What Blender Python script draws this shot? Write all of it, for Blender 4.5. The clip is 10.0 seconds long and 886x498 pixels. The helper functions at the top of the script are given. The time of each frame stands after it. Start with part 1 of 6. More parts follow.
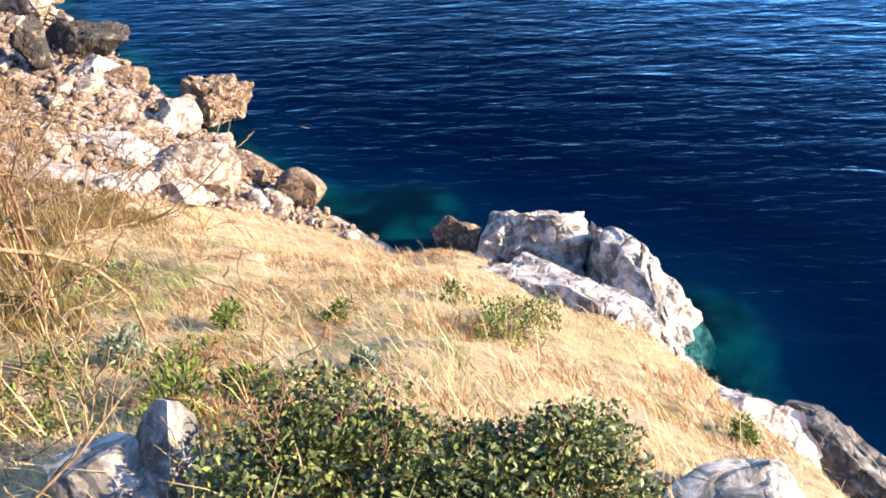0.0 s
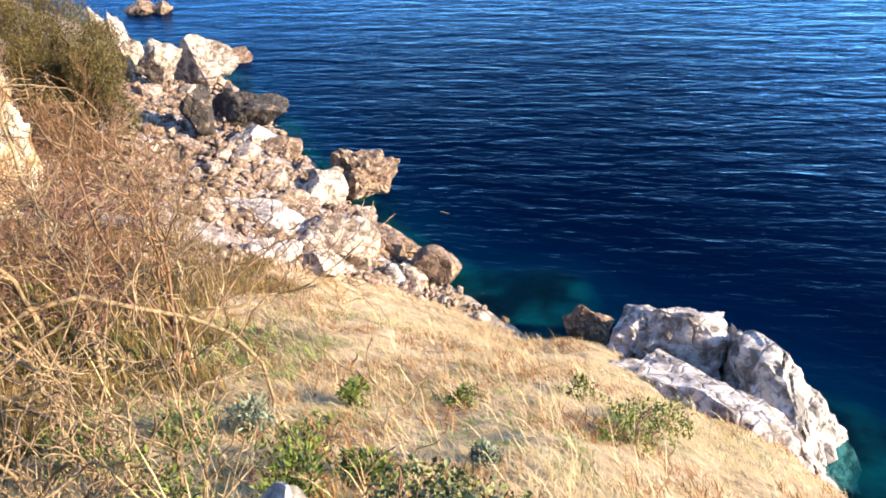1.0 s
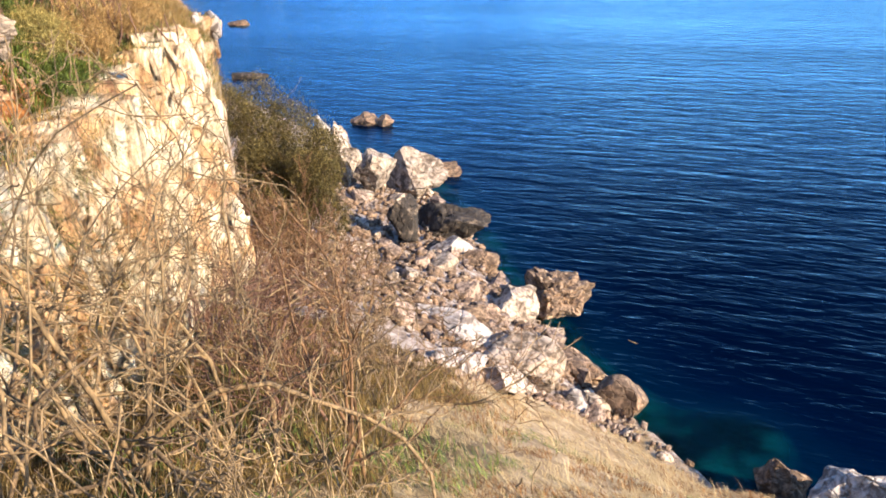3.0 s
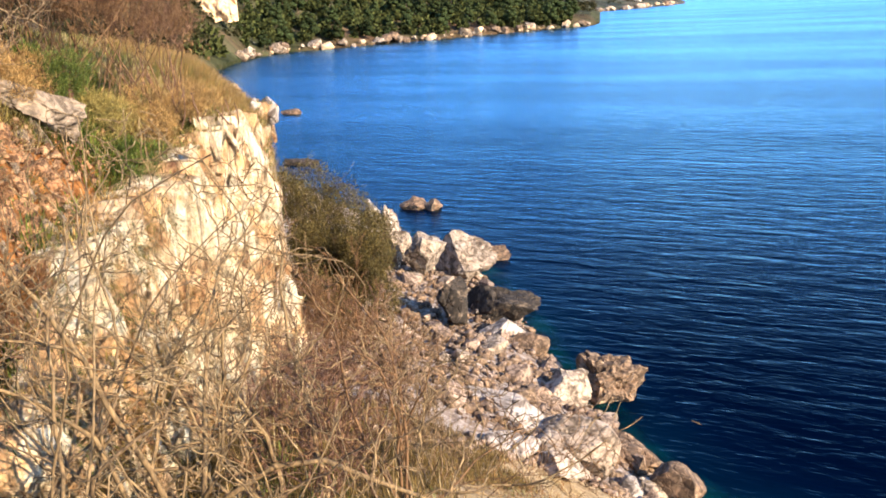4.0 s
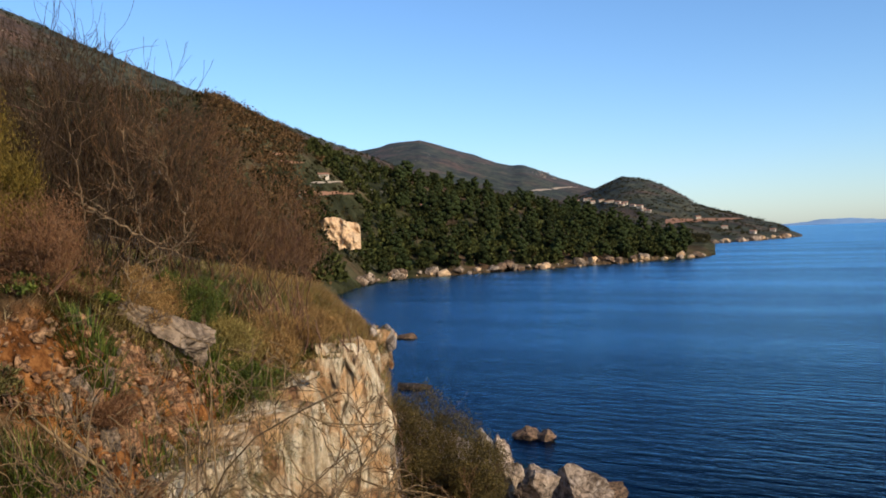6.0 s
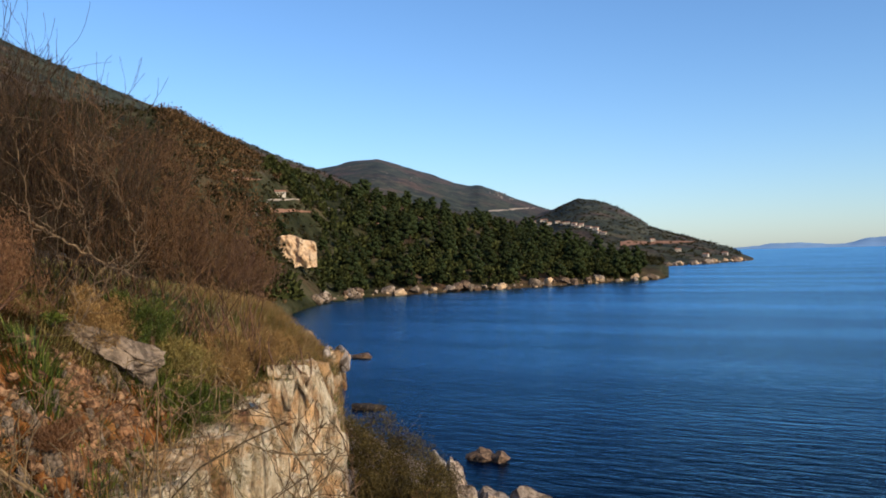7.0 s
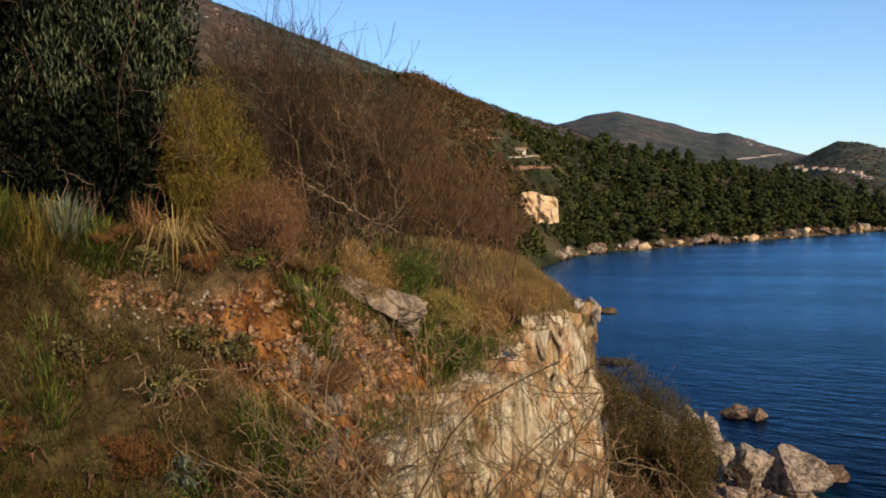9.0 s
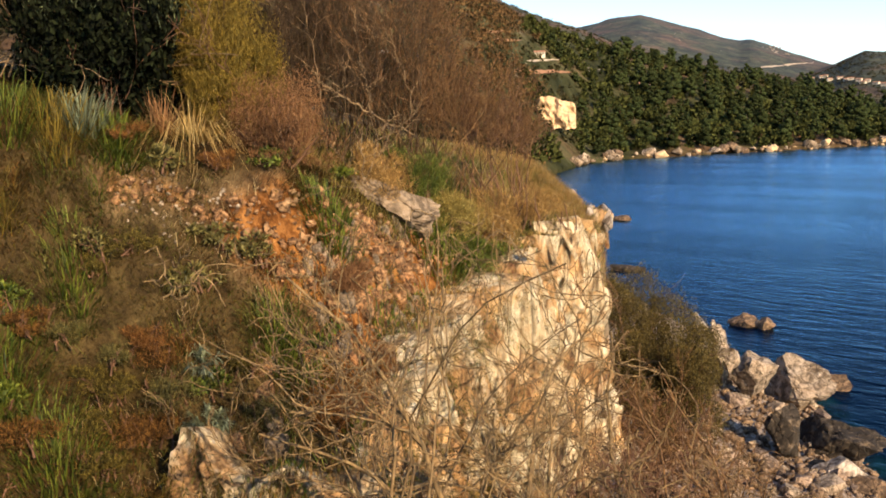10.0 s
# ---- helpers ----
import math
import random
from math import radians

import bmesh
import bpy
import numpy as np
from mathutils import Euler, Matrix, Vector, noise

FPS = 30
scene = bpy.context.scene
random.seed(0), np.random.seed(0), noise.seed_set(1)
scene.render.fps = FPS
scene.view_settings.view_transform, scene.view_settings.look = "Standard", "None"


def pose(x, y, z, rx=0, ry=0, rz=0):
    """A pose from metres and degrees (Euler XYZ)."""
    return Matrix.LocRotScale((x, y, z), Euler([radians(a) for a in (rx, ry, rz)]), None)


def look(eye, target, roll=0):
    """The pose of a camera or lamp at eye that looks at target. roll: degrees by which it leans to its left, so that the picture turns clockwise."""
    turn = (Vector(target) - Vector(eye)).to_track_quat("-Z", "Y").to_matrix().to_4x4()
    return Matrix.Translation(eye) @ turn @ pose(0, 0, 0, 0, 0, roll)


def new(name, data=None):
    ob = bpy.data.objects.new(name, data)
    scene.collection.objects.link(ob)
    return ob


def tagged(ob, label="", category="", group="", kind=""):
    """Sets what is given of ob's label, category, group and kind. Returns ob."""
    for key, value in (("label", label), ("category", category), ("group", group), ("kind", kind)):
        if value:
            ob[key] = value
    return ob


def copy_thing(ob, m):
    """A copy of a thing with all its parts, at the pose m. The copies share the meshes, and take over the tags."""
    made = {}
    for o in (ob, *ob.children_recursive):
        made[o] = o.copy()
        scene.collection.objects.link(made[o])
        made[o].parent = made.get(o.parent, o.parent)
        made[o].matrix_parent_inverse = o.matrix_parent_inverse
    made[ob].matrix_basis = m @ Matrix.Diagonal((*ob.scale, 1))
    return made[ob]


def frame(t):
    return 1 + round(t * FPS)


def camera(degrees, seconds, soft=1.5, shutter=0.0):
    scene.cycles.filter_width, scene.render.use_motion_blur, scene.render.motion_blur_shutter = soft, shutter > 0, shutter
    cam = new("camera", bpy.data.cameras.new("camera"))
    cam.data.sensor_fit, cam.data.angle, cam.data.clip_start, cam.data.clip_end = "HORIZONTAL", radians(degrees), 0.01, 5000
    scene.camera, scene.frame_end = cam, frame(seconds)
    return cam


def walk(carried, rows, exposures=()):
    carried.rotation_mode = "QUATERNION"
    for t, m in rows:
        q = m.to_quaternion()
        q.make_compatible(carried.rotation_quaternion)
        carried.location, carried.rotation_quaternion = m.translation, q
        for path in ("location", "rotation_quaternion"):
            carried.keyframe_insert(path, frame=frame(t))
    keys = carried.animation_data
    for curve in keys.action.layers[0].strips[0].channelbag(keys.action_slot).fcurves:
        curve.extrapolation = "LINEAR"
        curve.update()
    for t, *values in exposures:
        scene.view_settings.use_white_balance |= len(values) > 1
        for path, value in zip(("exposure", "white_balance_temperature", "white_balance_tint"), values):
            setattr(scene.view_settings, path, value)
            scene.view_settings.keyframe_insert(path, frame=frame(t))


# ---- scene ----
cam = camera(51.3, 10.0, soft=1.8)
PATH = [
    (0, (0.007, -0.227, 10.429), (-0.034, 1.438, 9.322), -2.6),
    (0.5, (-0.011, -0.135, 10.493), (-0.187, 1.571, 9.463), -2.0),
    (1, (0.004, -0.116, 10.51), (-0.324, 1.612, 9.558), -3.0),
    (1.5, (0.028, -0.089, 10.531), (-0.444, 1.656, 9.674), -2.6),
    (2, (0.038, -0.083, 10.54), (-0.538, 1.66, 9.747), -2.1),
    (2.5, (0.053, 0.0, 10.483), (-0.664, 1.733, 9.788), -2.4),
    (2.7, (0.054, 0.008, 10.477), (-0.663, 1.737, 9.772), -2.0),
    (3.8, (-0.075, -0.068, 10.351), (-0.933, 1.64, 9.763), -3.1),
    (4, (-0.081, -0.065, 10.351), (-0.934, 1.668, 9.832), -2.7),
    (4.5, (-0.179, -0.009, 10.357), (-1.095, 1.737, 10.019), -2.1),
    (5, (-0.224, 0.005, 10.407), (-1.193, 1.743, 10.205), -1.4),
    (5.5, (-0.224, -0.011, 10.426), (-1.277, 1.686, 10.315), -1.8),
    (5.7, (-0.224, -0.011, 10.426), (-1.303, 1.672, 10.354), -2.4),
    (6.8, (-0.204, 0.035, 10.495), (-1.236, 1.748, 10.522), -1.1),
    (7, (-0.204, 0.035, 10.495), (-1.2, 1.769, 10.505), -1.3),
    (7.5, (-0.259, 0.044, 10.485), (-1.181, 1.819, 10.53), -1.5),
    (8, (-0.293, 0.037, 10.472), (-1.281, 1.775, 10.512), -2.2),
    (8.5, (-0.374, -0.015, 10.448), (-1.568, 1.589, 10.424), -3.1),
    (9, (-0.301, -0.124, 10.421), (-1.711, 1.293, 10.355), -3.0),
    (9.5, (-0.216, -0.227, 10.431), (-1.758, 1.039, 10.279), -1.6),
    (10, (-0.188, -0.208, 10.418), (-1.614, 1.169, 10.146), -1.8),
]
EXPOSURE = [(0.0, 2.55, 4900, 10), (1.0, 2.45, 4900, 10), (2.5, 2.05, 4950, 10), (4.0, 1.9, 5100, 10), (4.5, 1.38, 5300, 10), (5.0, 0.85, 5350, 10), (5.5, 0.5, 5250, 10),
            (7.0, 0.24, 5100, 10), (8.0, 0.16, 5050, 10), (8.5, 0.12, 5150, 10), (9.0, 0.35, 5450, 10), (9.5, 0.75, 6050, 10), (10.0, 1.15, 5900, 10)]
walk(cam, [(t, look(eye, target, roll)) for t, eye, target, roll in PATH], EXPOSURE)

# ---------------------------------------------------------------- world, sun
SUN_AZ, SUN_EL = radians(102), radians(24)   # azimuth clockwise from +y
sun_from = Vector((math.sin(SUN_AZ) * math.cos(SUN_EL), math.cos(SUN_AZ) * math.cos(SUN_EL), math.sin(SUN_EL)))
world = bpy.data.worlds.new("sky")
scene.world = world
world.use_nodes = True
wn = world.node_tree.nodes
sky = wn.new("ShaderNodeTexSky")
sky.sky_type, sky.sun_disc = "NISHITA", False
sky.sun_elevation, sky.sun_rotation = SUN_EL, SUN_AZ
sky.altitude, sky.air_density, sky.dust_density, sky.ozone_density = 10, 1.0, 0.35, 2.3
wn["Background"].inputs["Strength"].default_value = 0.112
world.node_tree.links.new(sky.outputs["Color"], wn["Background"].inputs["Color"])
sun = new("sun", bpy.data.lights.new("sun", "SUN"))
sun.data.energy, sun.data.angle, sun.data.color = 5.0, radians(0.5), (1.0, 0.72, 0.40)
sun.matrix_world = look(sun_from * 60, (0, 0, 0))


# ---------------------------------------------------------------- materials
class Mat:
    """A small node-building helper round one principled material."""

    def __init__(self, name, rough=0.8, spec=0.3):
        self.m = bpy.data.materials.new(name)
        self.m.use_nodes = True
        self.n, self.l = self.m.node_tree.nodes, self.m.node_tree.links
        self.b = self.n["Principled BSDF"]
        self.b.inputs["Roughness"].default_value = rough
        self.b.inputs["Specular IOR Level"].default_value = spec
        self.co = self.n.new("ShaderNodeTexCoord").outputs["Object"]

    def use_world(self):
        self.co = self.n.new("ShaderNodeNewGeometry").outputs["Position"]
        return self

    def mapped(self, scale=(1, 1, 1), rot=(0, 0, 0)):
        mp = self.n.new("ShaderNodeMapping")
        mp.inputs["Scale"].default_value, mp.inputs["Rotation"].default_value = scale, rot
        self.l.new(self.co, mp.inputs["Vector"])
        return mp.outputs["Vector"]

    def noise(self, scale, detail=4, rough=0.6, vec=None, dist=0.0):
        t = self.n.new("ShaderNodeTexNoise")
        t.inputs["Scale"].default_value, t.inputs["Detail"].default_value = scale, detail
        t.inputs["Roughness"].default_value, t.inputs["Distortion"].default_value = rough, dist
        self.l.new(vec or self.co, t.inputs["Vector"])
        return t.outputs["Fac"]

    def cells(self, scale, feature="DISTANCE_TO_EDGE", vec=None):
        t = self.n.new("ShaderNodeTexVoronoi")
        t.feature = feature
        t.inputs["Scale"].default_value = scale
        self.l.new(vec or self.co, t.inputs["Vector"])
        return t.outputs["Distance"]

    def ramp(self, fac, *stops):
        r = self.n.new("ShaderNodeValToRGB")
        e = r.color_ramp.elements
        while len(e) < len(stops):
            e.new(0.5)
        for k, (p, c) in zip(e, stops):
            k.position = p
            k.color = (*c, 1) if isinstance(c, tuple) else (c, c, c, 1)
        self.l.new(fac, r.inputs["Fac"])
        return r.outputs["Color"]

    def mix(self, fac, a, b, mode="MIX"):
        x = self.n.new("ShaderNodeMix")
        x.data_type, x.blend_type = "RGBA", mode
        for socket, v in ((x.inputs["Factor"], fac), (x.inputs["A"], a), (x.inputs["B"], b)):
            if isinstance(v, (int, float)):
                socket.default_value = v
            elif isinstance(v, tuple):
                socket.default_value = (*v, 1)
            else:
                self.l.new(v, socket)
        return x.outputs["Result"]

    def math(self, op, a, b=0.5):
        x = self.n.new("ShaderNodeMath")
        x.operation = op
        for socket, v in zip(x.inputs, (a, b)):
            if isinstance(v, (int, float)):
                socket.default_value = v
            else:
                self.l.new(v, socket)
        return x.outputs["Value"]

    def attr(self, name):
        a = self.n.new("ShaderNodeAttribute")
        a.attribute_name = name
        return a.outputs["Fac"]

    def island(self):
        return self.n.new("ShaderNodeNewGeometry").outputs["Random Per Island"]

    def each(self):
        return self.n.new("ShaderNodeObjectInfo").outputs["Random"]

    def colour(self, c):
        if isinstance(c, tuple):
            self.b.inputs["Base Color"].default_value = (*c, 1)
        else:
            self.l.new(c, self.b.inputs["Base Color"])
        return self

    def bump(self, height, strength=0.5, distance=0.05, after=None):
        b = self.n.new("ShaderNodeBump")
        b.inputs["Strength"].default_value, b.inputs["Distance"].default_value = strength, distance
        self.l.new(height, b.inputs["Height"])
        if after:
            self.l.new(after, b.inputs["Normal"])
        self.l.new(b.outputs["Normal"], self.b.inputs["Normal"])
        return b.outputs["Normal"]


def rock_material(name, pale, dark, warm, warm_amount=0.5, stain=0.45, grain=1.0):
    m = Mat(name, 0.9, 0.2)
    big = m.noise(1.1 * grain, 5, 0.6)
    fine = m.noise(9 * grain, 8, 0.7)
    spots = m.noise(3.2 * grain, 7, 0.72, dist=0.6)
    c = m.mix(m.ramp(big, (0.35, 0.0), (0.65, 1.0)), pale, warm)
    c = m.mix(warm_amount, pale, c)
    c = m.mix(m.ramp(spots, (stain, 0.0), (stain + 0.16, 1.0)), dark, c)
    c = m.mix(0.35, c, m.ramp(fine, (0.25, 0.25), (0.7, 1.0)), "MULTIPLY")
    bent = m.n.new("ShaderNodeMix")
    bent.data_type = "VECTOR"
    bent.inputs["Factor"].default_value = 0.22
    warp = m.n.new("ShaderNodeTexNoise")
    warp.inputs["Scale"].default_value, warp.inputs["Detail"].default_value = 1.6 * grain, 4
    m.l.new(m.co, warp.inputs["Vector"])
    m.l.new(m.co, bent.inputs["A"])
    m.l.new(warp.outputs["Color"], bent.inputs["B"])
    crack = m.cells(3.4 * grain, vec=bent.outputs["Result"])
    open_ = m.ramp(m.noise(1.9 * grain, 4), (0.46, 0.0), (0.60, 0.6))
    c = m.mix(open_, c, m.ramp(crack, (0.0, 0.15), (0.035, 1.0)), "MULTIPLY")
    tone = m.math("ADD", m.math("MULTIPLY", m.each(), 0.4), 0.72)
    c = m.mix(1.0, c, m.ramp(tone, (0.0, 0.0), (1.0, 1.0)), "MULTIPLY")
    m.colour(c)
    n1 = m.bump(spots, 0.6, 0.05)
    n2 = m.bump(m.ramp(crack, (0.0, 0.0), (0.09, 1.0)), 0.6, 0.05, n1)
    m.bump(fine, 0.7, 0.03, n2)
    return m.m


LIGHT_ROCK = rock_material("pale_limestone", (0.50, 0.405, 0.305), (0.10, 0.07, 0.045), (0.38, 0.24, 0.135), 0.5, 0.41)
WHITE_ROCK = rock_material("white_limestone", (0.58, 0.505, 0.43), (0.15, 0.115, 0.09), (0.46, 0.33, 0.23), 0.4, 0.42)
SLAB_ROCK = rock_material("tan_slab_rock", (0.34, 0.255, 0.175), (0.10, 0.072, 0.047), (0.29, 0.20, 0.12), 0.6, 0.43, 1.0)
GREY_ROCK = rock_material("grey_weathered_limestone", (0.52, 0.45, 0.37), (0.12, 0.10, 0.08), (0.42, 0.31, 0.20), 0.5, 0.44)
BROWN_ROCK = rock_material("brown_pitted_rock", (0.36, 0.25, 0.155), (0.10, 0.065, 0.04), (0.37, 0.215, 0.11), 0.7, 0.46, 1.6)
# wet reef stone; also carries the shade on the pale-rimmed shore boulder
DARK_ROCK = rock_material("dark_wet_and_shaded_rock", (0.17, 0.125, 0.085), (0.035, 0.027, 0.02), (0.27, 0.19, 0.115), 0.5, 0.5, 1.3)
WET_ROCK = rock_material("wet_grey_brown_rock", (0.23, 0.195, 0.155), (0.06, 0.05, 0.04), (0.19, 0.14, 0.09), 0.5, 0.46)
RUBBLE_ROCK = rock_material("pinkish_rubble_stone", (0.44, 0.325, 0.235), (0.10, 0.065, 0.045), (0.36, 0.225, 0.14), 0.6, 0.42, 1.4)
EARTH_STONE = rock_material("ochre_stained_stone", (0.42, 0.26, 0.13), (0.10, 0.05, 0.022), (0.44, 0.20, 0.075), 0.8, 0.44, 2.0)
QUARRY_ROCK = rock_material("ochre_quarry_rock", (0.74, 0.54, 0.32), (0.42, 0.27, 0.14), (0.68, 0.42, 0.20), 0.7, 0.38, 0.35)


def cliff_material():
    m = Mat("layered_cliff_limestone", 0.9, 0.2).use_world()
    v = m.mapped((1.0, 1.0, 0.17), (radians(9), radians(5), 0))
    streak = m.noise(3.4, 8, 0.72, v, 0.5)
    patch = m.noise(1.0, 5, 0.65)
    c = m.ramp(streak, (0.37, (0.05, 0.037, 0.022)), (0.44, (0.52, 0.38, 0.21)), (0.57, (0.86, 0.73, 0.51)))
    rust = m.ramp(streak, (0.37, (0.16, 0.055, 0.015)), (0.6, (0.72, 0.41, 0.15)))
    thin = m.noise(13, 6, 0.7, v, 0.4)
    c = m.mix(m.ramp(patch, (0.455, 0.0), (0.565, 0.9)), c, rust)
    c = m.mix(0.45, c, m.ramp(thin, (0.33, 0.10), (0.45, 1.0)), "MULTIPLY")
    crack = m.cells(2.6, vec=m.mapped((1.0, 1.0, 0.42), (radians(9), radians(9), 0)))
    c = m.mix(0.5, c, m.ramp(crack, (0.01, 0.12), (0.06, 1.0)), "MULTIPLY")
    fine = m.noise(14, 8, 0.7)
    c = m.mix(0.3, c, m.ramp(fine, (0.25, 0.25), (0.62, 1.0)), "MULTIPLY")
    c = m.mix(m.math("MULTIPLY", m.each(), 0.25), c, (0.70, 0.58, 0.42))
    m.colour(c)
    n1 = m.bump(streak, 1.0, 0.25)
    n2 = m.bump(thin, 1.0, 0.08, n1)
    n3 = m.bump(m.ramp(crack, (0.0, 0.0), (0.12, 1.0)), 0.6, 0.07, n2)
    m.bump(fine, 0.8, 0.04, n3)
    return m.m


CLIFF_ROCK = cliff_material()


def ground_material():
    """Straw slope, orange earth on the bank, stony rubble by the shore, told apart by attributes of the place."""
    m = Mat("dry_grass_and_earth", 0.95, 0.1).use_world()
    v = m.mapped((1.0, 1.8, 1.0), (0, 0, radians(20)))
    big, mid, fine = m.noise(0.55, 4), m.noise(2.6, 6, 0.65, v), m.noise(24, 6, 0.7, v)
    straw = m.ramp(mid, (0.30, (0.13, 0.08, 0.038)), (0.47, (0.29, 0.20, 0.105)), (0.66, (0.44, 0.33, 0.195)))
    green = m.ramp(mid, (0.3, (0.0456, 0.0532, 0.0152)), (0.65, (0.1672, 0.1672, 0.0608)))
    c = m.mix(m.ramp(big, (0.53, 0.0), (0.70, 0.45)), straw, green)
    earth = m.ramp(mid, (0.36, (0.025, 0.010, 0.003)), (0.49, (0.16, 0.060, 0.013)), (0.68, (0.44, 0.20, 0.055)))
    c = m.mix(m.attr("earth"), c, earth)
    # brown ground under the brush, darkened further to carry the shade between plants
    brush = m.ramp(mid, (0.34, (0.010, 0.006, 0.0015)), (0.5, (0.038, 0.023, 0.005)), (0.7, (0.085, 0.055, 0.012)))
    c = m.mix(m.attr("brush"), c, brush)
    stone = m.ramp(m.noise(5, 8, 0.75), (0.35, (0.09, 0.06, 0.04)), (0.5, (0.28, 0.21, 0.16)), (0.65, (0.50, 0.43, 0.37)))
    c = m.mix(m.attr("stony"), c, stone)
    bed = m.ramp(m.noise(0.8, 5, 0.6), (0.42, (0.0152, 0.019, 0.0152)), (0.55, (0.1672, 0.1824, 0.1368)))
    c = m.mix(m.attr("wet"), c, bed)
    c = m.mix(0.45, c, m.ramp(fine, (0.25, 0.25), (0.7, 1.0)), "MULTIPLY")
    m.colour(c)
    n1 = m.bump(mid, 0.8, 0.12)
    m.bump(fine, 0.9, 0.04, n1)
    return m.m


GROUND = ground_material()


def hill_material():
    m = Mat("scrub_covered_hillside", 1.0, 0.05).use_world()
    big, mid, fine = m.noise(0.012, 6, 0.65), m.noise(0.05, 8, 0.7), m.noise(0.3, 6, 0.7)
    c = m.ramp(mid, (0.36, (0.017, 0.020, 0.008)), (0.5, (0.050, 0.052, 0.021)), (0.62, (0.115, 0.102, 0.048)))
    brown = m.ramp(mid, (0.35, (0.050, 0.032, 0.018)), (0.6, (0.165, 0.092, 0.050)))
    c = m.mix(m.ramp(big, (0.48, 0.0), (0.62, 1.0)), c, brown)
    c = m.mix(m.ramp(m.noise(0.09, 9, 0.75), (0.61, 0.0), (0.67, 0.8)), c, (0.32, 0.27, 0.22))
    c = m.mix(0.6, c, m.ramp(fine, (0.3, 0.25), (0.65, 1.0)), "MULTIPLY")
    # air haze painted into the colour: the scrub fades to blue with distance
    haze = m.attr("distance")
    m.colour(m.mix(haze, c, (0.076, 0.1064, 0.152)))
    m.bump(fine, 1.0, 2.0)
    return m.m


HILL = hill_material()


def water_material():
    m = Mat("sea_water", 0.4, 0.0).use_world()
    m.b.inputs["IOR"].default_value = 1.33
    depth = m.attr("depth")
    patch = m.noise(0.35, 4, 0.6)
    d = m.math("ADD", depth, m.math("MULTIPLY", m.math("SUBTRACT", patch, 0.5), 3.0))
    c = m.ramp(m.math("DIVIDE", d, 8.0), (0.0, (0.0008, 0.007, 0.016)), (0.20, (0.0005, 0.0044, 0.0140)), (0.55, (0.0002, 0.0019, 0.0098)), (0.9, (0.0001, 0.0010, 0.0066)))
    shoal = m.mix(m.ramp(m.noise(0.45, 4, 0.6), (0.47, 0.0), (0.60, 1.0)), (0.0012, 0.006, 0.009), (0.005, 0.042, 0.046))
    c = m.mix(m.ramp(m.math("DIVIDE", depth, 8.0), (0.02, 1.0), (0.24, 0.0)), c, shoal)
    m.colour(c)
    swell = m.noise(0.75, 3, 0.5, m.mapped((0.5, 1.7, 1.0), (0, 0, radians(8))), 0.4)
    ripple = m.noise(2.3, 4, 0.55, m.mapped((0.6, 1.6, 1.0), (0, 0, radians(14))), 0.5)
    fine = m.noise(7, 4, 0.6, m.mapped((0.7, 1.5, 1.0), (0, 0, radians(-6))), 0.3)
    n1 = m.bump(swell, 0.36, 0.30)
    n2 = m.bump(ripple, 0.34, 0.12, n1)
    last = m.bump(fine, 0.25, 0.05, n2)
    clear = m.n.new("ShaderNodeBsdfTransparent")
    clear.inputs["Color"].default_value = (0.45, 0.80, 0.85, 1)
    body = m.n.new("ShaderNodeMixShader")
    m.l.new(m.ramp(m.math("DIVIDE", depth, 4.0), (0.0, 0.30), (0.42, 1.0)), body.inputs["Fac"])
    m.l.new(clear.outputs["BSDF"], body.inputs[1])
    m.l.new(m.b.outputs["BSDF"], body.inputs[2])
    gloss = m.n.new("ShaderNodeBsdfGlossy")
    gloss.inputs["Roughness"].default_value = 0.18
    gloss.inputs["Color"].default_value = (0.44, 0.70, 1.0, 1)
    m.l.new(last, gloss.inputs["Normal"])
    facing = m.n.new("ShaderNodeLayerWeight")
    facing.inputs["Blend"].default_value = 0.5
    m.l.new(n2, facing.inputs["Normal"])
    mixer = m.n.new("ShaderNodeMixShader")
    wind = m.ramp(m.noise(0.02, 4, 0.6, m.mapped((0.3, 1.7, 1.0), (0, 0, radians(10)))), (0.40, 0.74), (0.60, 1.0))
    shine = m.math("MULTIPLY", wind, m.ramp(facing.outputs["Facing"], (0.3, 0.003), (0.52, 0.004), (0.62, 0.006), (0.68, 0.020), (0.74, 0.065), (0.82, 0.20), (0.885, 0.50), (1.0, 1.0)))
    # extra sheen painted on the near right-hand water by its place
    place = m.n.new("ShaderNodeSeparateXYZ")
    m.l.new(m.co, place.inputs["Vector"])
    sheen_zone = m.math("ADD", m.math("DIVIDE", place.outputs["X"], 16.0), m.math("MULTIPLY", m.math("SUBTRACT", patch, 0.5), 0.5))
    shine = m.math("MULTIPLY", shine, m.math("ADD", m.math("MULTIPLY", m.math("MULTIPLY", m.ramp(sheen_zone, (0.06, 0.0), (0.62, 1.0)), m.ramp(m.math("DIVIDE", place.outputs["Y"], 100.0), (0.28, 1.0), (0.50, 0.0))), 1.8), 1.0))
    m.l.new(shine, mixer.inputs["Fac"])
    m.l.new(body.outputs["Shader"], mixer.inputs[1])
    m.l.new(gloss.outputs["BSDF"], mixer.inputs[2])
    m.l.new(mixer.outputs["Shader"], m.n["Material Output"].inputs["Surface"])
    return m.m


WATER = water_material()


def wood_material(name, dark, pale, rough=0.85):
    m = Mat(name, rough, 0.2)
    a = m.noise(22, 5, 0.6, m.mapped((1, 1, 0.25)))
    c = m.ramp(a, (0.3, dark), (0.65, pale))
    c = m.mix(m.math("MULTIPLY", m.island(), 0.55), c, dark)
    m.colour(c)
    m.bump(a, 0.5, 0.01)
    return m.m


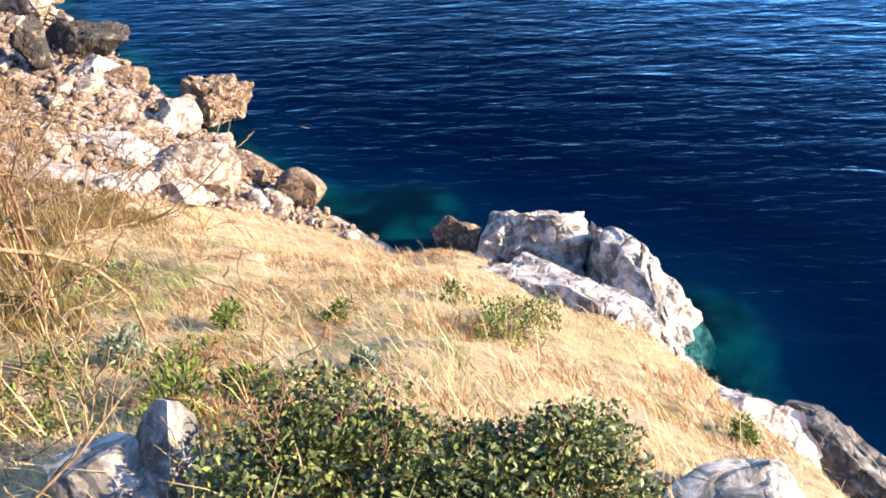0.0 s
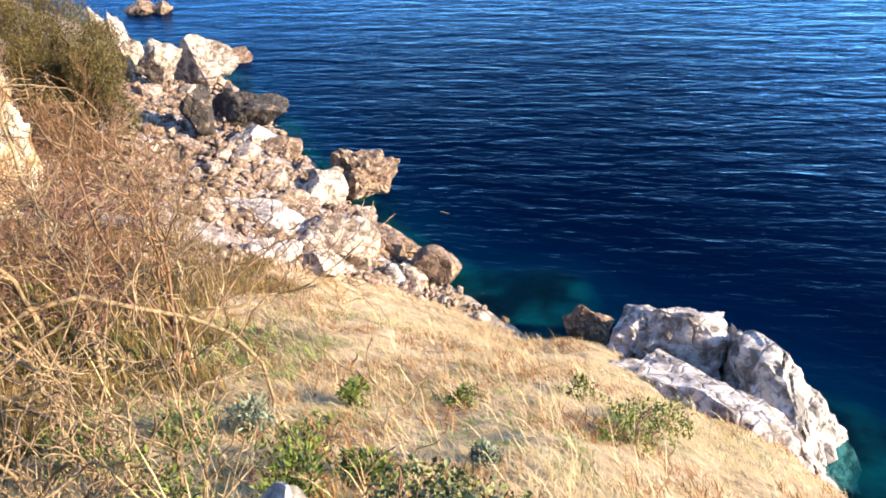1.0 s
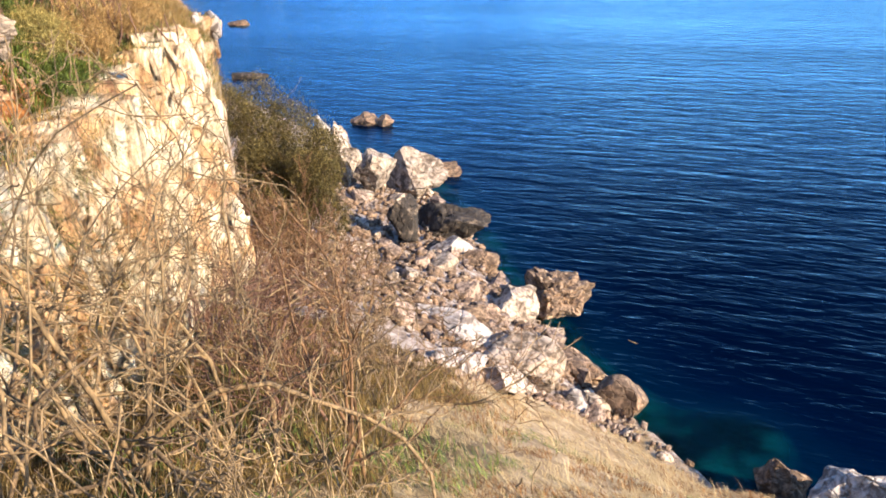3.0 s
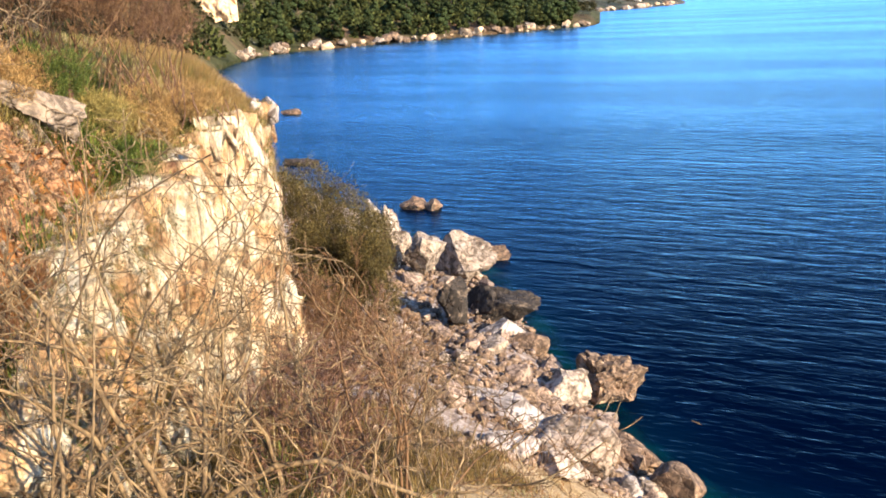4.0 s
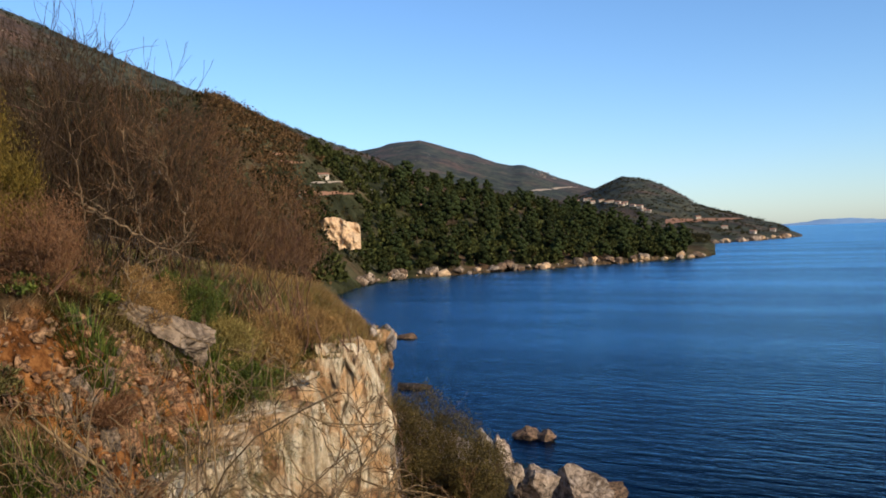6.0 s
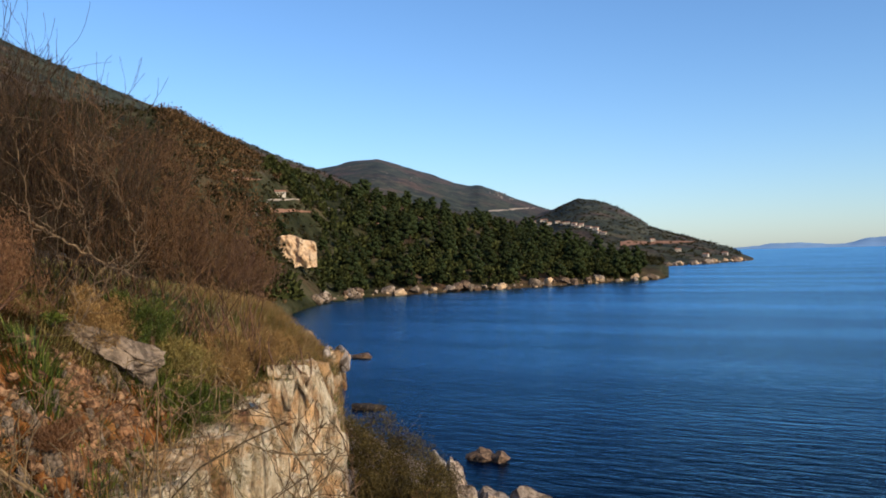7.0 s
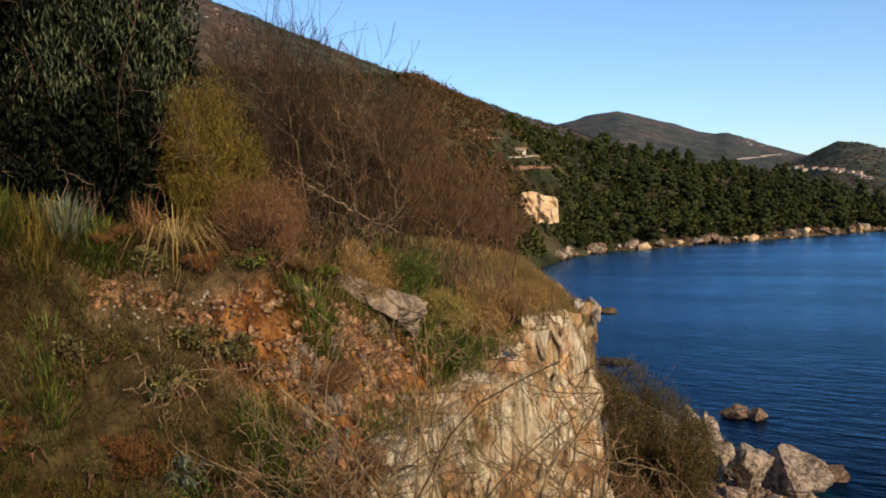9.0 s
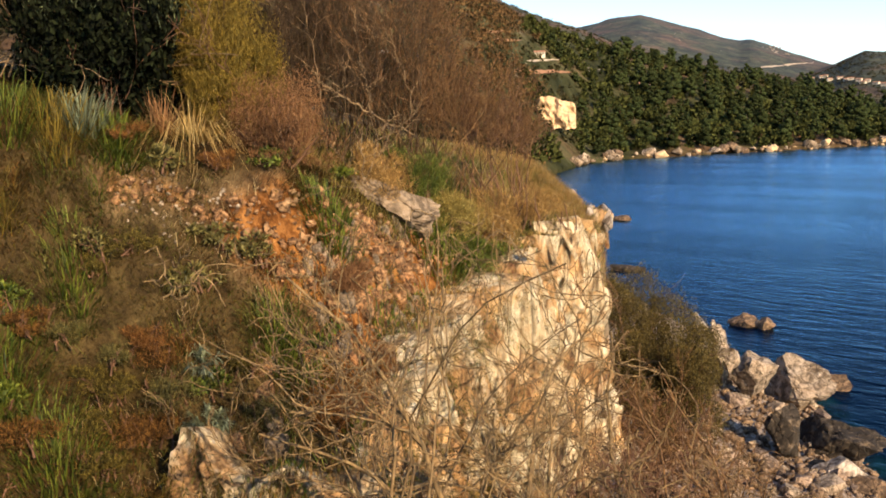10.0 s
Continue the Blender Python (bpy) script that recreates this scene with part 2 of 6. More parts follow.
def leaf_material(name, dark, pale, rough=0.5, spec=0.35, translucent=0.25):
    m = Mat(name, rough, spec)
    r = m.island()
    c = m.ramp(r, (0.0, dark), (0.65, tuple((a + b) / 2 for a, b in zip(dark, pale))), (1.0, pale))
    c = m.mix(0.4, c, m.ramp(m.noise(6, 3), (0.3, 0.35), (0.65, 1.0)), "MULTIPLY")
    m.colour(c)
    if translucent:
        t = m.n.new("ShaderNodeBsdfTranslucent")
        m.l.new(c, t.inputs["Color"])
        x = m.n.new("ShaderNodeMixShader")
        x.inputs["Fac"].default_value = translucent
        m.l.new(m.b.outputs["BSDF"], x.inputs[1])
        m.l.new(t.outputs["BSDF"], x.inputs[2])
        m.l.new(x.outputs["Shader"], m.n["Material Output"].inputs["Surface"])
    return m.m


PALE_BARK = wood_material("pale_tan_bark", (0.034, 0.021, 0.011), (0.31, 0.205, 0.105))
TREE_BARK = wood_material("golden_brown_bark", (0.030, 0.019, 0.010), (0.30, 0.195, 0.085))
DULL_BARK = wood_material("dull_brown_twigs", (0.013, 0.008, 0.004), (0.115, 0.069, 0.032))
BROWN_BARK = wood_material("brown_twigs", (0.0532, 0.0266, 0.0152), (0.1976, 0.1064, 0.0608))
RED_BARK = wood_material("reddish_brown_twigs", (0.022, 0.012, 0.005), (0.24, 0.128, 0.052))
STRAW = leaf_material("dry_grass_blades", (0.37, 0.25, 0.105), (0.62, 0.475, 0.235), 0.7, 0.2, 0.3)
GULLY_GRASS = leaf_material("olive_brown_gully_grass", (0.026, 0.018, 0.005), (0.22, 0.14, 0.038), 0.8, 0.15, 0.2)
RUST_BUSH = leaf_material("rust_red_dry_stems", (0.14, 0.066, 0.027), (0.38, 0.205, 0.092), 0.8, 0.15, 0.3)
RUST_GRASS = leaf_material("rusty_dry_grass", (0.070, 0.029, 0.007), (0.34, 0.160, 0.045), 0.8, 0.15, 0.3)
GREEN_GRASS = leaf_material("green_grass_blades", (0.016, 0.034, 0.003), (0.20, 0.225, 0.028), 0.6, 0.25, 0.3)
DARK_LEAF = leaf_material("glossy_dark_leaves", (0.012, 0.020, 0.005), (0.20, 0.20, 0.045), 0.5, 0.3, 0.15)
# near black: the shade inside the evergreen is put into its leaf colour
SHADE_LEAF = leaf_material("shade_dark_evergreen_leaves", (0.0015, 0.002, 0.0008), (0.014, 0.018, 0.006), 0.85, 0.08, 0.05)
GOLD_STRAW = leaf_material("golden_dry_grass", (0.40, 0.26, 0.08), (0.78, 0.56, 0.22), 0.7, 0.2, 0.3)
OLIVE_LEAF = leaf_material("olive_green_leaves", (0.04, 0.037, 0.009), (0.22, 0.18, 0.05), 0.6, 0.25, 0.25)
# both bank grasses carry the shade of the bank's hollows in their colour
BANK_LEAF = leaf_material("shade_toned_olive_grass", (0.010, 0.009, 0.002), (0.21, 0.155, 0.024), 0.7, 0.2, 0.2)
BANK_RUST = leaf_material("shade_toned_rusty_grass", (0.012, 0.006, 0.002), (0.26, 0.125, 0.028), 0.8, 0.15, 0.2)
BROOM_LEAF = leaf_material("yellowish_broom_shoots", (0.065, 0.047, 0.007), (0.34, 0.235, 0.036), 0.7, 0.2, 0.3)
SHOOT_LEAF = leaf_material("grey_green_shoot_leaves", (0.014, 0.020, 0.009), (0.175, 0.19, 0.085), 0.7, 0.15, 0.15)
SLOPE_LEAF = leaf_material("olive_gold_grass", (0.11, 0.088, 0.020), (0.56, 0.43, 0.12), 0.7, 0.2, 0.3)
RIM_LEAF = leaf_material("golden_rust_grass", (0.16, 0.088, 0.026), (0.62, 0.385, 0.125), 0.7, 0.2, 0.3)
HEATH_LEAF = leaf_material("russet_hillside_brush", (0.030, 0.018, 0.007), (0.185, 0.105, 0.040), 0.8, 0.1, 0.15)
COAST_LEAF = leaf_material("brown_green_coastal_leaves", (0.014, 0.011, 0.003), (0.18, 0.13, 0.030), 0.7, 0.2, 0.2)
GREY_LEAF = leaf_material("grey_green_leaves", (0.05, 0.06, 0.035), (0.30, 0.33, 0.20), 0.6, 0.3, 0.2)
NEEDLES = leaf_material("pine_needles", (0.011, 0.014, 0.004), (0.094, 0.099, 0.026), 0.9, 0.05, 0.1)
SCRUB_LEAF = leaf_material("dull_hill_scrub", (0.012, 0.013, 0.005), (0.060, 0.050, 0.020), 0.9, 0.05, 0.1)
DARK_BARK = wood_material("pine_bark", (0.038, 0.0228, 0.0152), (0.1368, 0.0836, 0.0532))


def plain_material(name, c, rough=0.8, grain=3.0):
    m = Mat(name, rough, 0.2)
    m.colour(m.mix(0.3, c, m.ramp(m.noise(grain, 6, 0.7), (0.3, 0.4), (0.65, 1.0)), "MULTIPLY"))
    return m.m


WALL_PAINT = plain_material("cream_plaster", (0.5624, 0.4864, 0.38))
ROOF_TILE = plain_material("terracotta_roof", (0.3496, 0.1824, 0.1064), grain=8)
ROAD = plain_material("pale_road_gravel", (0.42, 0.34, 0.25), grain=0.2)
SOIL = plain_material("brown_tilled_soil", (0.26, 0.135, 0.07), grain=0.3)
GLASS_DARK = plain_material("dark_window_glass", (0.0228, 0.0266, 0.0304), 0.1)


# ---------------------------------------------------------------- mesh helpers
def mesh_of(name, verts, faces, material=None, smooth=False, attrs=None):
    """A mesh from numpy vertices and one array of equal-sided faces (or a list of such arrays)."""
    me = bpy.data.meshes.new(name)
    faces = faces if isinstance(faces, list) else [faces]
    verts = np.asarray(verts, dtype=np.float32)
    loops = np.concatenate([f.ravel() for f in faces]).astype(np.int32)
    sizes = np.concatenate([np.full(len(f), f.shape[1], np.int32) for f in faces])
    me.vertices.add(len(verts))
    me.vertices.foreach_set("co", verts.ravel())
    me.loops.add(len(loops))
    me.loops.foreach_set("vertex_index", loops)
    me.polygons.add(len(sizes))
    me.polygons.foreach_set("loop_start", np.concatenate([[0], np.cumsum(sizes)[:-1]]).astype(np.int32))
    if smooth:
        me.polygons.foreach_set("use_smooth", np.ones(len(sizes), bool))
    for key, values in (attrs or {}).items():
        a = me.attributes.new(key, "FLOAT", "POINT")
        a.data.foreach_set("value", np.asarray(values, dtype=np.float32))
    me.update(calc_edges=True)
    if material:
        me.materials.append(material)
    return me


def child(name, me, parent, label=""):
    ob = new(name, me)
    ob.parent = parent
    return tagged(ob, label) if label else ob


def grid_faces(nu, nv):
    i, j = np.meshgrid(np.arange(nu - 1), np.arange(nv - 1), indexing="ij")
    a = (i * nv + j).ravel()
    return np.stack([a, a + nv, a + nv + 1, a + 1], axis=1)


def sstep(x):
    x = np.clip(x, 0, 1)
    return x * x * (3 - 2 * x)


def hash2(ix, iy, seed):
    n = (ix.astype(np.int64) * 374761393 + iy.astype(np.int64) * 668265263 + seed * 1442695) & 0x7FFFFFFF
    n = ((n ^ (n >> 13)) * 1274126177) & 0x7FFFFFFF
    return ((n ^ (n >> 16)) & 0xFFFF) / 65535.0


def value_noise(x, y, seed=0):
    ix, iy = np.floor(x), np.floor(y)
    u, v = x - ix, y - iy
    u, v = u * u * (3 - 2 * u), v * v * (3 - 2 * v)
    a, b = hash2(ix, iy, seed), hash2(ix + 1, iy, seed)
    c, d = hash2(ix, iy + 1, seed), hash2(ix + 1, iy + 1, seed)
    return (a * (1 - u) + b * u) * (1 - v) + (c * (1 - u) + d * u) * v - 0.5


def fbm(x, y, octaves=4, seed=0):
    total, amp = 0.0, 1.0
    for k in range(octaves):
        total = total + amp * value_noise(x * 2 ** k + 17.3 * k, y * 2 ** k - 9.1 * k, seed + k)
        amp *= 0.5
    return total


# ---------------------------------------------------------------- the lie of the land
SHORE = np.array([(14, -60), (9.5, -12), (7.2, 2), (6.2, 7), (4.6, 10.2), (3.8, 12.0), (3.2, 13.6), (1.4, 15.2), (-0.8, 15.0), (-2.1, 16.3), (-3.4, 17.6),
                  (-5.0, 19.4), (-6.6, 21.4), (-8.8, 24.2), (-10.4, 26.8), (-13.4, 30.8), (-16.5, 34.5), (-21, 37), (-40, 52), (-80, 92), (-150, 190)], float)
CLIFF_Y = np.array([-60.0, 2, 5, 6, 8.5, 12.5, 16, 19.5, 21, 45])
CLIFF_X = np.array([-7.5, -7.6, -7.9, -8.3, -9.3, -10.8, -12.3, -14.3, -17.0, -62])


def line_distance(x, y, line):
    best = np.full(x.shape, 1e9)
    for (ax, ay), (bx, by) in zip(line[:-1], line[1:]):
        dx, dy = bx - ax, by - ay
        k = np.clip(((x - ax) * dx + (y - ay) * dy) / (dx * dx + dy * dy), 0, 1)
        best = np.minimum(best, np.hypot(x - ax - k * dx, y - ay - k * dy))
    return best


EARTH_BAND = ((-11.74, 5.1), (-11.55, 5.7), (-11.0, 6.25), (-10.4, 6.75), (-10.1, 7.1), (-9.8, 7.3), (-9.5, 7.3), (-9.3, 6.9))
EARTH_FALL = ((-10.2, 7.2), (-10.25, 8.0), (-10.4, 8.8), (-10.75, 9.8))
EARTH_RIM = ((-10.75, 9.8), (-11.2, 11.2), (-11.7, 12.6), (-12.1, 13.9))


def earth_distance(x, y):
    """Metres from the middle of the bare orange earth of the bank."""
    return np.minimum(line_distance(x, y, EARTH_BAND) + 0.3 * sstep((-10.5 - x) / 0.8), np.minimum(line_distance(x, y, EARTH_FALL) - 0.1, line_distance(x, y, EARTH_RIM) + 0.2))


def shore_distance(x, y):
    """Metres inland from the waterline; out at sea it is negative."""
    best = line_distance(x, y, SHORE)
    inside = np.zeros(x.shape, bool)
    ring = np.concatenate([SHORE, [(-5000, 190), (-5000, -60)]])
    for (ax, ay), (bx, by) in zip(ring, np.roll(ring, -1, axis=0)):
        if ay != by:
            inside ^= ((ay > y) != (by > y)) & (x < (bx - ax) * (y - ay) / (by - ay) + ax)
    return np.where(inside | (y < -60), best, -best)


def cliff_depth(x, y):
    return (np.interp(y, CLIFF_Y, CLIFF_X) - x) * np.interp(y, [-60, 19, 22], [0.93, 0.9, 0.45])


def ground_height(x, y):
    s = shore_distance(x, y)
    w = sstep((-x - 0.5) / 8.5)
    low = (8.5 - 2.1 * w) - (0.55 - 0.31 * w) * np.maximum(y, 0) - 0.225 * (x + np.sqrt(x * x + 0.15)) + 0.03 * np.maximum(-y, 0)
    low = np.where(y < 0, np.minimum(low, 9.2), low)
    floor_ = np.minimum(0.24 * np.maximum(s, 0), 3.2)
    low = np.maximum(low, floor_)
    low = low + 0.22 * fbm(x * 0.5, y * 0.5, 4, 3) + 0.10 * fbm(x * 2.2, y * 2.2, 3, 8)
    low = np.minimum(low, 0.05 + np.interp(x, [-7, -2], [0.55, 0.85]) * np.maximum(s, 0) + np.interp(x, [-7, -2], [0.0, 0.12]) * np.maximum(s, 0) ** 2 + 0.25 * fbm(x * 1.1, y * 1.1, 3, 14))
    d = cliff_depth(x, y)
    wide = np.interp(y, [3.0, 6.0, 7.4, 9.0], [6.0, 4.0, 1.6, 0.7])
    top = 8.2 - 0.085 * (y - 10) + 0.72 * np.clip(d, 0, 2) + 0.27 * np.clip(d - 2, 0, 5) + 0.16 * np.maximum(d - 7, 0)
    top = top - np.interp(y, [4.0, 6.5, 8.0, 9.6, 12.0], [0.0, 1.0, 1.25, 0.8, 0.0]) * (1 - sstep((d - 0.2) / 1.5))
    top = top + 0.30 * fbm(x * 0.45, y * 0.45, 4, 21) + 0.08 * fbm(x * 2.5, y * 2.5, 3, 5)
    sheer = np.interp(y, [4.3, 6.0, 7.4, 9.0], [0.0, 0.5, 0.92, 1.0])
    land = low + (top - low) * (sheer * sstep((d + 0.15) / 0.4) + (1 - sheer) * sstep((d - 0.1) / wide))
    sea = -0.25 + 1.9 * s + 0.35 * fbm(x * 0.6, y * 0.6, 3, 2)
    return np.where(s > 0, np.maximum(land, np.minimum(0.12, 0.5 * s)), np.maximum(sea, -7.0))


# far hills, by bearing left of straight ahead (degrees) and distance
def far_height(b, r):
    shore1 = np.interp(b, [14, 16.2, 16.8, 20.8, 26, 29.7, 32.5, 34.6, 37, 39, 42, 46, 60, 120], [420, 340, 322, 293, 263, 250, 237, 231, 212, 175, 130, 100, 85, 85])
    top1 = np.interp(b, [16, 17, 18.6, 21.3, 24.8, 28.3, 32.4, 36.6, 40, 46, 120], [0, 2, 2.5, 6.5, 15, 22, 30, 36, 40, 50, 60])
    h1 = 0.4 + top1 * sstep((r - shore1) / 190) + 3 * np.clip((r - shore1) / 25, 0, 1) * (b > 16.5)
    h1 = h1 - np.interp(b, [26, 36], [0.16, 0.0]) * np.maximum(r - shore1 - 200, 0)
    h1 = np.where((r > shore1) & (b > 16.2), h1, -6)
    shore2 = np.interp(b, [10.8, 11.2, 13.8, 16.6, 22, 30], [900, 745, 624, 560, 520, 500])
    top2 = np.interp(b, [10.9, 11.7, 12.5, 14.8, 17.2, 19.5, 20.5, 21.5, 22.3, 23, 25, 30], [-3, 2, 8.6, 20.5, 34.0, 60, 69, 75, 69, 62, 50, 30])
    ridge2 = np.interp(b, [11, 12.5, 17, 21.5], [800, 850, 1000, 1200])
    h2 = 0.4 + top2 * sstep((r - shore2) / (ridge2 - shore2)) ** 0.8 - 0.12 * np.maximum(r - ridge2 - 100, 0)
    h2 = np.where((r > shore2) & (b > 10.9), h2, -6)
    rise3 = np.interp(b, [20, 23, 25.1, 27.5, 28.2, 30.3, 33.8, 35.9, 37.6, 41, 50], [1.2, 2.5, 3.19, 4.06, 4.04, 4.72, 5.76, 5.62, 5.2, 4.2, 3.0])
    h3 = (10.4 + 1500 * np.tan(np.radians(rise3))) * sstep((r - 620) / 880) - 0.1 * np.maximum(r - 1550, 0)
    h3 = np.where((b > 19) & (r > 640), h3 - 1, -6)
    rise4 = np.interp(b, [34, 37.4, 40.6, 43.8, 47, 53, 57.5, 60.5, 70, 120], [3.6, 5.15, 6.25, 7.35, 8.6, 10.9, 12.8, 13.9, 16, 16])
    h4 = (10.4 + 900 * np.tan(np.radians(rise4))) * sstep((r - 230) / 670) ** 1.1 - 0.1 * np.maximum(r - 950, 0)
    h4 = np.where((b > 33) & (r > 240), h4 - 1, -6)
    h = np.maximum(np.maximum(h1, h2), np.maximum(h3, h4))
    rough = np.clip((r - 150) / 900, 0.05, 1) * np.clip(h / 20, 0, 1)
    x, y = -r * np.sin(np.radians(b)), r * np.cos(np.radians(b))
    return h + rough * (7 * fbm(x * 0.012, y * 0.012, 5, 31))


def build_ground():
    b = np.radians(np.linspace(-180, 180, 601))
    r = 0.25 * (95 / 0.25) ** np.linspace(0, 1, 340)
    r[0] = 0.002
    B, R = np.meshgrid(b, r, indexing="ij")
    X, Y = -R * np.sin(B), R * np.cos(B)
    Z = ground_height(X, Y)
    s, d = shore_distance(X, Y), cliff_depth(X, Y)
    n = fbm(X * 0.7, Y * 0.7, 4, 40)
    wide = np.interp(Y, [3.0, 6.0, 8.6, 11.0], [6.0, 4.0, 1.7, 0.7])
    earth = (1 - sstep((earth_distance(X, Y) - 0.25 - 0.6 * n) / 0.35)) * sstep((d - 0.0) / 0.3)
    # where the ground takes the brush colour with its painted shade
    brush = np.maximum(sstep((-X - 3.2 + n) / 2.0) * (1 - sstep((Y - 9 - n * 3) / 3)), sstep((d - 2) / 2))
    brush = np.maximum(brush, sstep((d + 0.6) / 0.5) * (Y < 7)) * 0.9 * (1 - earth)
    stony = sstep((-X * 0.62 + Y - 17.2 - 1.3 * sstep((X + 6) / 2.2) + 1.4 * n) / 0.6) * (1 - sstep((d + 0.3) / 0.6)) * (X < -1)
    stony = np.maximum(stony, sstep((0.45 - s + 0.5 * n) / 0.4) * (s > 0))
    wet = sstep(-s / 0.4)
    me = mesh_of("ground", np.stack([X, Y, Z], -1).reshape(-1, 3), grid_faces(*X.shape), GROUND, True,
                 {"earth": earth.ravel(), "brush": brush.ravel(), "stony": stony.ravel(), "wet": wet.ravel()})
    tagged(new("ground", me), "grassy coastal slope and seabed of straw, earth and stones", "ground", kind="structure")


def build_hills():
    b = np.linspace(2, 112, 520)
    r = 60 * (2600 / 60) ** np.linspace(0, 1, 260)
    B, R = np.meshgrid(b, r, indexing="ij")
    Z = far_height(B, R)
    X, Y = -R * np.sin(np.radians(B)), R * np.cos(np.radians(B))
    near = ground_height(X, Y)
    Z = np.where(R < 110, np.minimum(Z, near - 0.6 + (R - 60) * 0.012), Z)
    # the distance attribute sets how much painted haze the hill colour takes
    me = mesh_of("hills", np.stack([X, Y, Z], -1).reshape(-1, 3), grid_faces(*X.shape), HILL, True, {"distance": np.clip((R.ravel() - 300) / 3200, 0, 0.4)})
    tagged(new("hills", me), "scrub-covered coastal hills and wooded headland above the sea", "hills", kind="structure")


def build_sea():
    b = np.radians(np.linspace(-180, 180, 361))
    r = 1.0 * 4900 ** np.linspace(0, 1, 240)
    B, R = np.meshgrid(b, r, indexing="ij")
    X, Y = -R * np.sin(B), R * np.cos(B)
    depth = np.where(R < 90, np.maximum(-ground_height(X, Y), 0), 8)
    for x, y, wide in ((-0.9, 17.4, 1.7), (4.5, 12.7, 1.5)):
        pale = 0.9 * np.exp(-((X - x) ** 2 + (Y - y) ** 2) / wide ** 2)
        depth = depth * (1 - pale) + 0.35 * pale
    me = mesh_of("sea", np.stack([X, Y, np.zeros_like(X)], -1).reshape(-1, 3), grid_faces(*X.shape), WATER, True, {"depth": depth.ravel()})
    tagged(new("water", me), "deep blue rippled sea, turquoise in the shallows", "sea", kind="structure")


build_ground()
build_hills()
build_sea()


# ---------------------------------------------------------------- rocks
def rock_mesh(name, seed, material, cuts=12, rough=0.10, level=4, size=(1, 1, 1), pits=0.0):
    """A boulder about one unit across each way: a ball cut by random planes, then roughened."""
    rng = random.Random(seed)
    bm = bmesh.new()
    bmesh.ops.create_icosphere(bm, subdivisions=level, radius=0.70)
    planes = []
    for _ in range(cuts + 6):
        v = Vector((rng.gauss(0, 1), rng.gauss(0, 1), rng.gauss(0, 0.9))).normalized()
        planes.append((v, rng.uniform(0.30, 0.48)))
    off = Vector((rng.uniform(0, 50), rng.uniform(0, 50), rng.uniform(0, 50)))
    grain = Vector((rng.gauss(0, 0.5), rng.gauss(0, 0.5), 1)).normalized()
    for v in bm.verts:
        p = v.co.copy()
        for nrm, dist in planes:
            over = p.dot(nrm) - dist
            if over > 0:
                p -= nrm * over * 0.97
        q = p * 3.2 + off
        a = noise.fractal(q, 0.9, 2.1, 7) * rough * 0.5 - 0.3 * rough * abs(noise.noise(p * 5 + off))
        bed = (p.dot(grain) * 5.5 + 0.9 * noise.noise(p * 2.5 - off)) % 1.0
        a -= 0.30 * rough * max(0.0, 1 - abs(bed - 0.5) * 9)
        if pits:
            a -= pits * max(0.0, noise.noise(p * 8 + off)) ** 1.0
        p += p.normalized() * a
        v.co = (p.x * size[0], p.y * size[1], p.z * size[2])
    me = bpy.data.meshes.new(name)
    bm.to_mesh(me)
    bm.free()
    me.materials.append(material)
    if level >= 4:
        me.polygons.foreach_set("use_smooth", [rng.random() < 2 for _ in me.polygons])
        me.set_sharp_from_angle(angle=radians(24))
    return me


def boulder(name, label, x, y, z, size, turn, seed, material, cuts=12, rough=0.10, tip=0, lean=0, pits=0.0, level=4):
    """A single boulder whose middle lies at (x, y, z)."""
    ob = new(name, rock_mesh(name, seed, material, cuts, rough, 5 if max(size) > 1.5 else level, size, pits))
    ob.matrix_world = pose(x, y, z, tip, lean, turn)
    return tagged(ob, label, "rock")

def height_at(x, y):
    return float(ground_height(np.array([float(x)]), np.array([float(y)]))[0])


